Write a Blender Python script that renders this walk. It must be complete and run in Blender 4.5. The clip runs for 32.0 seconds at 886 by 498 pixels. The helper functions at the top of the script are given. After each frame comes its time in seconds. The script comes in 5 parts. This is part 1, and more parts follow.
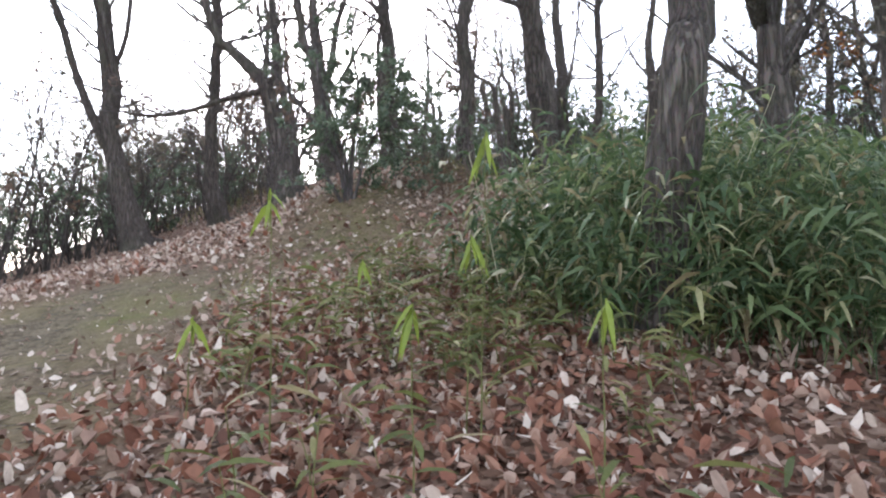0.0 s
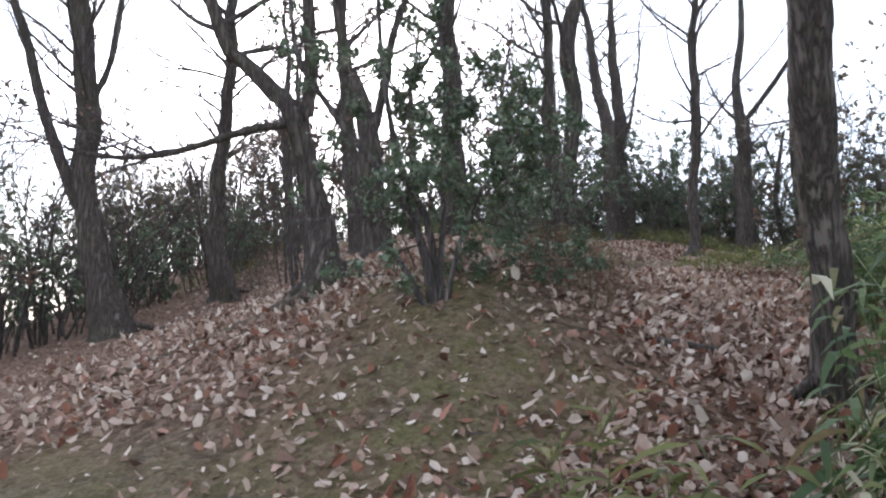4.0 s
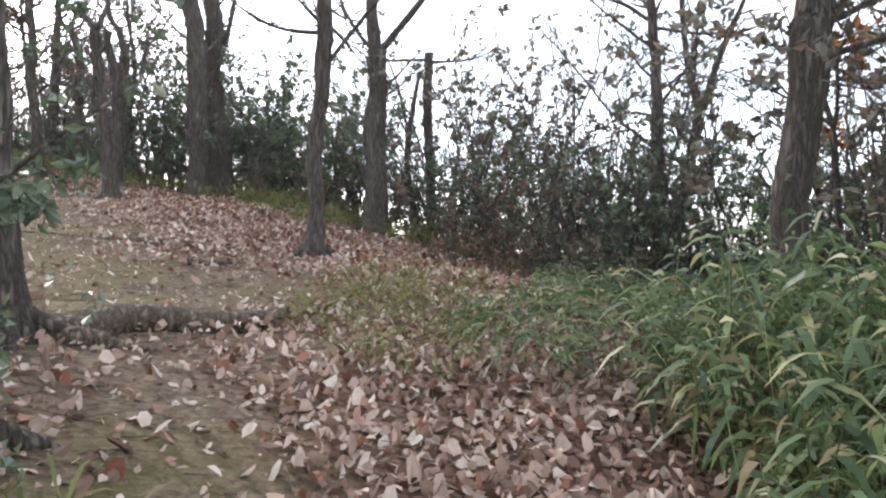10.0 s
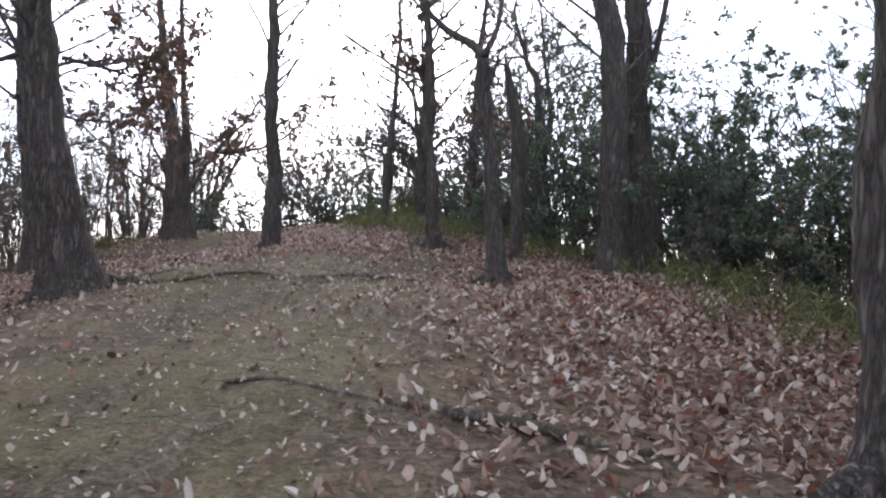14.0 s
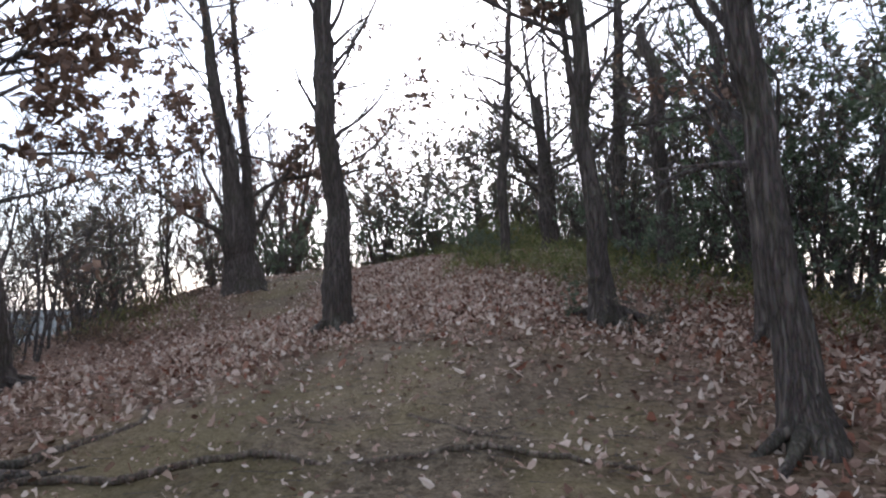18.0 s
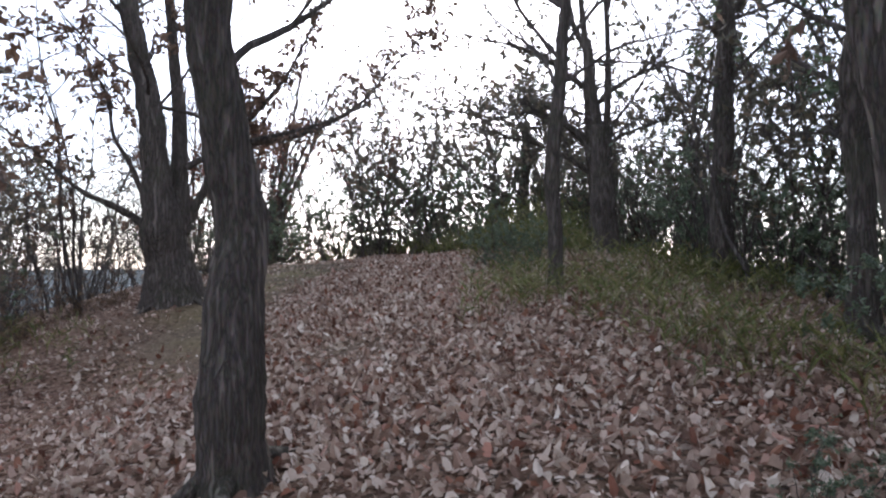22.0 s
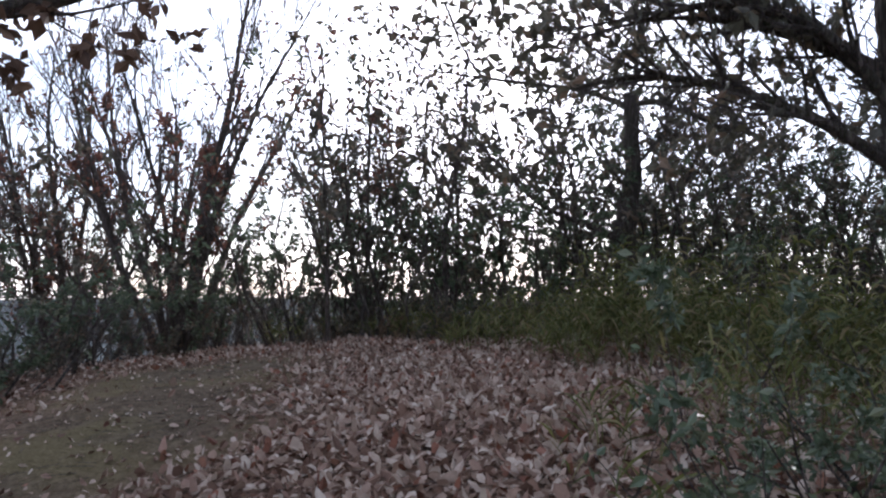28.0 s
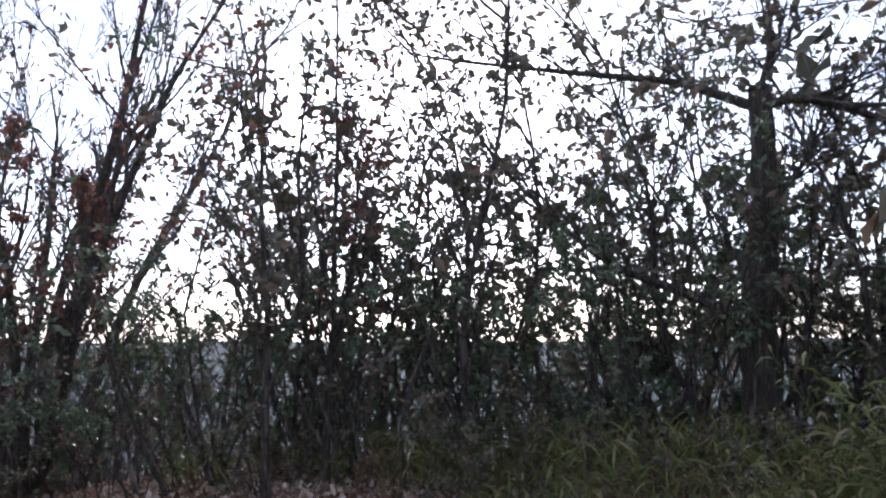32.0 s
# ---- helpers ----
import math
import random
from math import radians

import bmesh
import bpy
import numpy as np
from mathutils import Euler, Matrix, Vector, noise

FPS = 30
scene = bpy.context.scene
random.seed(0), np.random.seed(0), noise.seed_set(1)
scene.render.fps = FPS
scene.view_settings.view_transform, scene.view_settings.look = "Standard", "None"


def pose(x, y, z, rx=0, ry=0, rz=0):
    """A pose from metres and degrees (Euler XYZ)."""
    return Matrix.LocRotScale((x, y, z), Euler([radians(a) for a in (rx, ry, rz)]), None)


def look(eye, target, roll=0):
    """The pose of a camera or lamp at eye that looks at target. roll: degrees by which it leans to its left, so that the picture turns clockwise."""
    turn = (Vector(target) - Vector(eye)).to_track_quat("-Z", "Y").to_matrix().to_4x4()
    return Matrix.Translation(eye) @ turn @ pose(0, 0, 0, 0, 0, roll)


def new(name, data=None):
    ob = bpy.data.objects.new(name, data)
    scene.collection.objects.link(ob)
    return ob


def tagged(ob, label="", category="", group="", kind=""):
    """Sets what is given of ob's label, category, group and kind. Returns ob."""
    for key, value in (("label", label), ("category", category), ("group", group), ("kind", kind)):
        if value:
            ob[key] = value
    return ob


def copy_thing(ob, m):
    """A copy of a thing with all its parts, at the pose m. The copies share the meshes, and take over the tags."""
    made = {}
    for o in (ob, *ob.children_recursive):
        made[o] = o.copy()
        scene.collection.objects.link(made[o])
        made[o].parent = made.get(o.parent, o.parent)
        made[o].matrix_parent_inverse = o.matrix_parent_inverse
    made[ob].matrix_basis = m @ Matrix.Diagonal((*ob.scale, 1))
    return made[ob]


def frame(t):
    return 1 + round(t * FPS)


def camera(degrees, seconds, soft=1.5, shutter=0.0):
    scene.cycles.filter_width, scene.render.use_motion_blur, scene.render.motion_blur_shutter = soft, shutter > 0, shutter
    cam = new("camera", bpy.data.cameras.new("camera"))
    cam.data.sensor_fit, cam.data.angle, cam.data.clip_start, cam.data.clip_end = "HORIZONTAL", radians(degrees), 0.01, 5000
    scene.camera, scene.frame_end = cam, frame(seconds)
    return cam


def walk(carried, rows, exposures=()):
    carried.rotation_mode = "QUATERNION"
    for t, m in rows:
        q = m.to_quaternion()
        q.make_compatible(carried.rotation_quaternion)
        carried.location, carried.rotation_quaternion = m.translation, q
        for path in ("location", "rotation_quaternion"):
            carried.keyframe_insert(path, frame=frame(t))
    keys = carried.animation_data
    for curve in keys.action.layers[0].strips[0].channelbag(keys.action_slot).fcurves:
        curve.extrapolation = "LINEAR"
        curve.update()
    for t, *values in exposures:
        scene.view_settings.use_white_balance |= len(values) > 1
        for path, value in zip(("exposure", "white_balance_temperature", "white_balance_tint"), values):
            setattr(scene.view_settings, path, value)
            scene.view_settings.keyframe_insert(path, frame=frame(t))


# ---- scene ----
cam = camera(66.4, 32.0, soft=2.2)
PATH = [
    (0, (1.336, -3.338, -0.714), (1.249, -1.34, -0.663), -0.7),
    (0.5, (1.358, -2.917, -0.591), (1.389, -0.92, -0.486), -0.4),
    (1, (1.288, -2.543, -0.518), (1.178, -0.557, -0.312), -1.1),
    (1.5, (1.154, -2.22, -0.406), (1.046, -0.23, -0.246), -0.0),
    (2, (1.048, -1.691, -0.362), (0.898, 0.293, -0.158), 0.4),
    (2.5, (0.811, -1.271, -0.3), (0.606, 0.704, -0.063), 0.3),
    (4.5, (-0.02, 0.175, 0.029), (-0.01, 2.166, 0.221), -0.2),
    (5, (-0.275, 0.658, 0.134), (-0.032, 2.633, 0.333), 0.3),
    (5.5, (-0.247, 1.042, 0.265), (0.151, 2.99, 0.475), 0.7),
    (6, (-0.271, 1.366, 0.363), (0.171, 3.304, 0.578), 0.7),
    (6.5, (-0.302, 1.683, 0.471), (0.389, 3.541, 0.738), 1.0),
    (7, (-0.067, 2.014, 0.585), (0.94, 3.716, 0.882), -0.4),
    (7.5, (0.108, 2.406, 0.631), (1.27, 4.015, 0.877), -0.9),
    (8, (0.316, 2.781, 0.734), (1.644, 4.269, 0.891), -0.1),
    (8.5, (0.8, 3.326, 0.794), (2.02, 4.904, 0.934), -0.2),
    (9, (1.043, 3.824, 0.883), (2.285, 5.386, 1.006), 0.1),
    (9.5, (1.392, 4.3, 0.976), (2.563, 5.921, 1.021), 0.6),
    (10, (1.628, 4.868, 1.162), (2.607, 6.612, 1.149), 0.3),
    (10.5, (1.86, 5.297, 1.408), (2.763, 7.082, 1.395), -0.0),
    (11, (2.116, 5.869, 1.491), (2.777, 7.755, 1.558), 0.5),
    (11.5, (2.289, 6.447, 1.617), (2.852, 8.365, 1.686), 0.6),
    (12, (2.472, 7.087, 1.72), (2.91, 9.036, 1.822), 0.2),
    (12.5, (2.476, 7.708, 1.803), (2.81, 9.676, 1.922), 1.8),
    (13, (2.612, 8.322, 1.854), (2.853, 10.301, 2.004), 2.7),
    (13.5, (2.554, 9.121, 1.748), (2.562, 11.112, 1.934), 3.7),
    (14, (2.639, 9.531, 1.887), (2.43, 11.517, 1.993), 1.8),
    (14.5, (2.367, 10.055, 2.133), (2.028, 12.024, 2.24), 1.2),
    (16.5, (1.792, 12.627, 2.527), (1.441, 14.586, 2.716), 0.6),
    (17, (1.609, 13.247, 2.58), (1.071, 15.162, 2.782), -0.4),
    (17.5, (1.416, 13.793, 2.751), (0.841, 15.707, 2.833), -0.2),
    (18, (1.422, 14.37, 2.921), (0.903, 16.299, 3.036), -1.7),
    (18.5, (1.236, 14.944, 3.011), (0.746, 16.88, 3.123), -1.0),
    (19, (1.236, 15.567, 3.111), (0.935, 17.539, 3.253), -0.7),
    (19.5, (0.999, 16.138, 3.197), (0.666, 18.103, 3.355), -0.3),
    (20, (0.804, 16.66, 3.304), (0.465, 18.624, 3.467), 0.4),
    (20.5, (0.624, 17.155, 3.417), (0.083, 19.077, 3.54), 0.7),
    (21, (0.449, 17.618, 3.56), (-0.155, 19.523, 3.64), 0.8),
    (21.5, (0.385, 18.274, 3.626), (-0.084, 20.218, 3.68), -0.1),
    (22, (0.083, 18.764, 3.713), (-0.446, 20.693, 3.735), -0.5),
    (22.5, (0.047, 19.322, 3.806), (-0.575, 21.222, 3.852), 0.8),
    (23, (-0.136, 19.84, 3.801), (-0.794, 21.728, 3.841), 1.2),
    (23.5, (-0.224, 20.485, 3.885), (-0.656, 22.437, 3.926), 0.8),
    (24, (-0.461, 21.065, 3.927), (-1.133, 22.947, 4.008), 0.8),
    (24.5, (-0.661, 21.597, 3.939), (-1.185, 23.527, 3.975), 1.3),
    (25, (-0.774, 22.28, 4.096), (-1.304, 24.208, 4.11), 1.7),
    (25.5, (-1.113, 22.887, 4.114), (-1.669, 24.808, 4.114), 1.1),
    (27.5, (-2.007, 26.349, 4.392), (-2.703, 28.221, 4.496), 0.2),
    (28, (-2.3, 27.0, 4.5), (-2.9, 28.904, 4.615), 0.0),
    (28.5, (-2.593, 27.567, 4.604), (-3.177, 29.476, 4.736), -0.2),
    (29, (-2.847, 28.077, 4.699), (-3.328, 30.006, 4.922), 0.2),
    (29.5, (-3.048, 28.702, 4.838), (-3.484, 30.637, 5.095), -1.2),
    (30, (-3.399, 29.146, 4.927), (-3.889, 31.064, 5.212), -0.9),
    (30.5, (-3.571, 29.606, 4.96), (-4.123, 31.506, 5.255), -1.1),
    (31, (-3.811, 30.003, 5.028), (-4.511, 31.864, 5.244), -1.7),
    (31.5, (-4.052, 30.281, 5.144), (-4.648, 32.185, 5.294), -1.5),
    (32, (-4.124, 30.647, 5.153), (-4.573, 32.581, 5.389), -0.5),
]
walk(cam, [(t, look(eye, target, roll)) for t, eye, target, roll in PATH],
     exposures=[(0, 1.6, 6350, 12), (1, 1.65, 6350, 12), (2, 1.15, 6350, 12), (6, 1.27, 6300, 12), (7, 1.1, 6300, 12), (8, 1.17, 6650, 12), (10, 1.77, 6650, 12), (11, 1.95, 6600, 12), (13, 1.2, 6150, 14), (14, 1.1, 6150, 14), (17, 0.75, 6150, 14), (22, 0.92, 6100, 14), (24, 0.83, 6100, 14), (25, 0.98, 6100, 14), (28, 0.52, 6000, 16), (30, 0.43, 5900, 16), (31, 0.3, 5850, 16), (32, 0.75, 5850, 16)])

# ---- light and sky ----
SUN_AZ, SUN_EL = radians(13.5), radians(21.0)  # sun to the left of +y
world = bpy.data.worlds.new("sky")
scene.world = world
world.use_nodes = True
wn, wl = world.node_tree.nodes, world.node_tree.links
wn.clear()
w_out, w_bg, w_sky = wn.new("ShaderNodeOutputWorld"), wn.new("ShaderNodeBackground"), wn.new("ShaderNodeTexSky")
w_sky.sky_type, w_sky.sun_disc = "NISHITA", False
w_sky.sun_elevation, w_sky.sun_rotation = SUN_EL, -SUN_AZ
w_sky.air_density, w_sky.dust_density, w_sky.ozone_density = 1.0, 0.9, 3.0
w_coord, w_map, w_noise = wn.new("ShaderNodeTexCoord"), wn.new("ShaderNodeMapping"), wn.new("ShaderNodeTexNoise")
w_map.inputs["Scale"].default_value = (1.0, 1.0, 3.2)
w_noise.inputs["Scale"].default_value, w_noise.inputs["Detail"].default_value = 2.6, 7.0
w_noise.inputs["Roughness"].default_value = 0.58
w_ramp, w_mix = wn.new("ShaderNodeValToRGB"), wn.new("ShaderNodeMix")
w_ramp.color_ramp.elements[0].position, w_ramp.color_ramp.elements[1].position = 0.42, 0.64
w_mix.data_type, w_mix.blend_type = "RGBA", "ADD"
w_ramp.color_ramp.elements[0].color = (0.16, 0.16, 0.16, 1.0)
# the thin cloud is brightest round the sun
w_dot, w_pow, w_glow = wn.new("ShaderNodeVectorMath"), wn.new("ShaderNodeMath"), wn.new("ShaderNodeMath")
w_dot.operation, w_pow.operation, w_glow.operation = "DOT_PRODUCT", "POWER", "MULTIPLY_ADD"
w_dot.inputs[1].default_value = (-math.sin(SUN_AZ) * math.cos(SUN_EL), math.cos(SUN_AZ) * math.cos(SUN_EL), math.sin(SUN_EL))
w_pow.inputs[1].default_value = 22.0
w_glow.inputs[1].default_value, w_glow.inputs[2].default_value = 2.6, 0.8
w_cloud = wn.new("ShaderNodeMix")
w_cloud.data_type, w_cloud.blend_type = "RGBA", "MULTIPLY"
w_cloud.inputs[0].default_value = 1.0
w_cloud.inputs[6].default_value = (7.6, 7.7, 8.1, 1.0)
wl.new(w_coord.outputs["Generated"], w_map.inputs["Vector"])
wl.new(w_map.outputs["Vector"], w_noise.inputs["Vector"])
wl.new(w_noise.outputs["Fac"], w_ramp.inputs["Fac"])
wl.new(w_ramp.outputs["Color"], w_mix.inputs[0])
w_pale = wn.new("ShaderNodeHueSaturation")
w_pale.inputs["Saturation"].default_value = 0.55
wl.new(w_sky.outputs["Color"], w_pale.inputs["Color"])
wl.new(w_pale.outputs["Color"], w_mix.inputs[6])
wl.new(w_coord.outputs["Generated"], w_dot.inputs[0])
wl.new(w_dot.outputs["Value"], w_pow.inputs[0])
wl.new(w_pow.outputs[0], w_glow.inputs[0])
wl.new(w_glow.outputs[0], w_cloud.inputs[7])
w_belly, w_grey, w_shade = wn.new("ShaderNodeTexNoise"), wn.new("ShaderNodeValToRGB"), wn.new("ShaderNodeMix")
w_belly.inputs["Scale"].default_value, w_belly.inputs["Detail"].default_value = 5.5, 6.0
w_grey.color_ramp.elements[0].position, w_grey.color_ramp.elements[1].position = 0.44, 0.66
w_grey.color_ramp.elements[0].color = (0.42, 0.46, 0.54, 1.0)
w_shade.data_type, w_shade.blend_type = "RGBA", "MULTIPLY"
w_shade.inputs[0].default_value = 1.0
wl.new(w_map.outputs["Vector"], w_belly.inputs["Vector"])
wl.new(w_belly.outputs["Fac"], w_grey.inputs["Fac"])
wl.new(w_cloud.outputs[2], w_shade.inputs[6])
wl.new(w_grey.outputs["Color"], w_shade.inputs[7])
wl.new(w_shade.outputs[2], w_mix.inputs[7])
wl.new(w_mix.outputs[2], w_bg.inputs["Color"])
wl.new(w_bg.outputs["Background"], w_out.inputs["Surface"])
w_bg.inputs["Strength"].default_value = 0.145
sun = new("sun", bpy.data.lights.new("sun", "SUN"))
sun.data.energy, sun.data.angle, sun.data.color = 1.5, radians(9.0), (1.0, 0.94, 0.84)
sun_dir = Vector((-math.sin(SUN_AZ) * math.cos(SUN_EL), math.cos(SUN_AZ) * math.cos(SUN_EL), math.sin(SUN_EL)))
sun.matrix_world = look(sun_dir * 80, (0, 0, 0))


# ---- materials ----
def ramp_of(nodes, stops):
    r = nodes.new("ShaderNodeValToRGB")
    els = r.color_ramp.elements
    while len(els) < len(stops):
        els.new(0.5)
    for e, (p, c) in zip(els, stops):
        e.position, e.color = p, (*c, 1.0)
    return r


def material(name, rough=0.8, spec=0.3):
    m = bpy.data.materials.new(name)
    m.use_nodes = True
    n, l = m.node_tree.nodes, m.node_tree.links
    b = n["Principled BSDF"]
    b.inputs["Roughness"].default_value = rough
    b.inputs["Specular IOR Level"].default_value = spec
    return m, n, l, b


def noise_node(n, l, coord, scale, detail=4.0, stretch=None, rough=0.55):
    t = n.new("ShaderNodeTexNoise")
    t.inputs["Scale"].default_value, t.inputs["Detail"].default_value = scale, detail
    t.inputs["Roughness"].default_value = rough
    if stretch:
        mp = n.new("ShaderNodeMapping")
        mp.inputs["Scale"].default_value = stretch
        l.new(coord, mp.inputs["Vector"])
        coord = mp.outputs["Vector"]
    l.new(coord, t.inputs["Vector"])
    return t


def mix_node(n, l, fac, a, b, blend="MIX"):
    m = n.new("ShaderNodeMix")
    m.data_type, m.blend_type = "RGBA", blend
    for sock, v in ((m.inputs[0], fac), (m.inputs[6], a), (m.inputs[7], b)):
        if isinstance(v, (int, float)):
            sock.default_value = v
        elif isinstance(v, tuple):
            sock.default_value = (*v, 1.0)
        else:
            l.new(v, sock)
    return m.outputs[2]


def bump_node(n, l, b, height, strength, dist):
    bp = n.new("ShaderNodeBump")
    bp.inputs["Strength"].default_value, bp.inputs["Distance"].default_value = strength, dist
    l.new(height, bp.inputs["Height"])
    l.new(bp.outputs["Normal"], b.inputs["Normal"])


def bark_material(name, dark, light, moss=0.25):
    m, n, l, b = material(name, 0.92, 0.15)
    co = n.new("ShaderNodeTexCoord").outputs["Object"]
    ridge = noise_node(n, l, co, 8.0, 6.0, (2.6, 2.6, 0.34), 0.6)
    fine = noise_node(n, l, co, 55.0, 4.0, (1.4, 1.4, 0.35))
    patch = noise_node(n, l, co, 1.7, 3.0)
    mid = tuple(0.6 * p + 0.4 * q for p, q in zip(dark, light))
    # furrows run where the stretched noise crosses its middle value
    r = ramp_of(n, [(0.34, tuple(0.8 * q for q in light)), (0.455, mid), (0.5, dark), (0.545, mid), (0.66, light)])
    l.new(ridge.outputs["Fac"], r.inputs["Fac"])
    c = mix_node(n, l, 0.35, r.outputs["Color"], fine.outputs["Color"], "OVERLAY")
    mr = ramp_of(n, [(0.52, (0, 0, 0)), (0.72, (moss, moss, moss))])
    l.new(patch.outputs["Fac"], mr.inputs["Fac"])
    c = mix_node(n, l, mr.outputs["Color"], c, (0.10, 0.12, 0.055))
    l.new(c, b.inputs["Base Color"])
    deep = ramp_of(n, [(0.40, (1, 1, 1)), (0.5, (0, 0, 0)), (0.60, (1, 1, 1))])
    l.new(ridge.outputs["Fac"], deep.inputs["Fac"])
    add = n.new("ShaderNodeMath")
    add.operation = "MULTIPLY_ADD"
    l.new(fine.outputs["Fac"], add.inputs[0])
    add.inputs[1].default_value = 0.35
    l.new(deep.outputs["Color"], add.inputs[2])
    bump_node(n, l, b, add.outputs[0], 0.9, 0.018)
    return m


def leaf_material(name, stops, rough=0.55, glow=0.25, spec=0.35):
    """Leaves that differ from one to the next and let some light through."""
    m, n, l, b = material(name, rough, spec)
    g = n.new("ShaderNodeNewGeometry")
    r = ramp_of(n, stops)
    l.new(g.outputs["Random Per Island"], r.inputs["Fac"])
    co = n.new("ShaderNodeTexCoord").outputs["Object"]
    blot = noise_node(n, l, co, 38.0, 3.0)
    c = mix_node(n, l, 0.28, r.outputs["Color"], blot.outputs["Fac"], "OVERLAY")
    l.new(c, b.inputs["Base Color"])
    tr = n.new("ShaderNodeBsdfTranslucent")
    l.new(c, tr.inputs["Color"])
    mx = n.new("ShaderNodeMixShader")
    mx.inputs[0].default_value = glow
    l.new(b.outputs[0], mx.inputs[1])
    l.new(tr.outputs[0], mx.inputs[2])
    l.new(mx.outputs[0], n["Material Output"].inputs["Surface"])
    return m


BARK = bark_material("oak_bark", (0.058, 0.048, 0.041), (0.172, 0.142, 0.12))
BARK_SHRUB = bark_material("shrub_bark", (0.06, 0.052, 0.047), (0.19, 0.16, 0.14), 0.1)
TWIG = bark_material("twig_bark", (0.075, 0.064, 0.058), (0.20, 0.168, 0.148), 0.05)
ROOT = bark_material("root_bark", (0.095, 0.074, 0.055), (0.25, 0.20, 0.15), 0.0)
LITTER = leaf_material("fallen_oak_leaf", [(0.0, (0.12, 0.0682, 0.0482)), (0.2, (0.274, 0.171, 0.125)), (0.45, (0.404, 0.292, 0.225)),
                                           (0.7, (0.513, 0.402, 0.319)), (0.9, (0.635, 0.539, 0.445)), (1.0, (0.328, 0.143, 0.0941))], 0.72, 0.06, 0.22)
LITTER_RED = leaf_material("fallen_red_leaf", [(0.0, (0.086, 0.0392, 0.0265)), (0.35, (0.206, 0.0833, 0.051)), (0.7, (0.284, 0.137, 0.0867)),
                                               (1.0, (0.344, 0.235, 0.173))], 0.72, 0.08, 0.22)
SASA = leaf_material("bamboo_grass_leaf", [(0.0, (0.05, 0.082, 0.035)), (0.3, (0.085, 0.13, 0.055)), (0.6, (0.14, 0.19, 0.082)), (0.8, (0.22, 0.265, 0.115)),
                                           (0.87, (0.20, 0.15, 0.08)), (0.92, (0.28, 0.23, 0.12)), (0.96, (0.42, 0.40, 0.2)), (1.0, (0.582, 0.538, 0.378))], 0.42, 0.45)
SASA_DRY = leaf_material("yellowed_grass_leaf", [(0.0, (0.0707, 0.0862, 0.0284)), (0.5, (0.141, 0.153, 0.0463)), (0.85, (0.235, 0.222, 0.0836)),
                                                 (1.0, (0.283, 0.209, 0.116))], 0.6, 0.35)
YELLOW_SASA = leaf_material("yellow_bamboo_leaf", [(0.0, (0.13, 0.19, 0.03)), (0.6, (0.24, 0.30, 0.05)), (1.0, (0.42, 0.40, 0.10))], 0.5, 0.4)
EVERGREEN = leaf_material("evergreen_leaf", [(0.0, (0.065, 0.092, 0.052)), (0.5, (0.105, 0.142, 0.080)), (0.85, (0.155, 0.19, 0.11)),
                                             (1.0, (0.207, 0.211, 0.132))], 0.36, 0.28, 0.55)
DUSKY = leaf_material("dull_autumn_leaf", [(0.0, (0.085, 0.076, 0.058)), (0.4, (0.128, 0.122, 0.085)), (0.75, (0.185, 0.155, 0.108)), (1.0, (0.25, 0.165, 0.112))], 0.5, 0.3, 0.4)
BROWN_LEAF = leaf_material("withered_leaf", [(0.0, (0.10, 0.06, 0.042)), (0.6, (0.19, 0.12, 0.083)), (1.0, (0.27, 0.17, 0.115))], 0.7, 0.14)
RED_LEAF = leaf_material("russet_leaf", [(0.0, (0.13, 0.052, 0.04)), (0.5, (0.22, 0.095, 0.07)), (1.0, (0.34, 0.17, 0.105))], 0.65, 0.35)
ORANGE_LEAF = leaf_material("orange_leaf", [(0.0, (0.20, 0.075, 0.03)), (0.5, (0.36, 0.15, 0.055)), (1.0, (0.46, 0.24, 0.10))], 0.65, 0.4)
DRY_STEM = leaf_material("dry_undergrowth", [(0.0, (0.084, 0.056, 0.0392)), (0.6, (0.182, 0.119, 0.077)), (1.0, (0.28, 0.196, 0.112))], 0.85, 0.15)


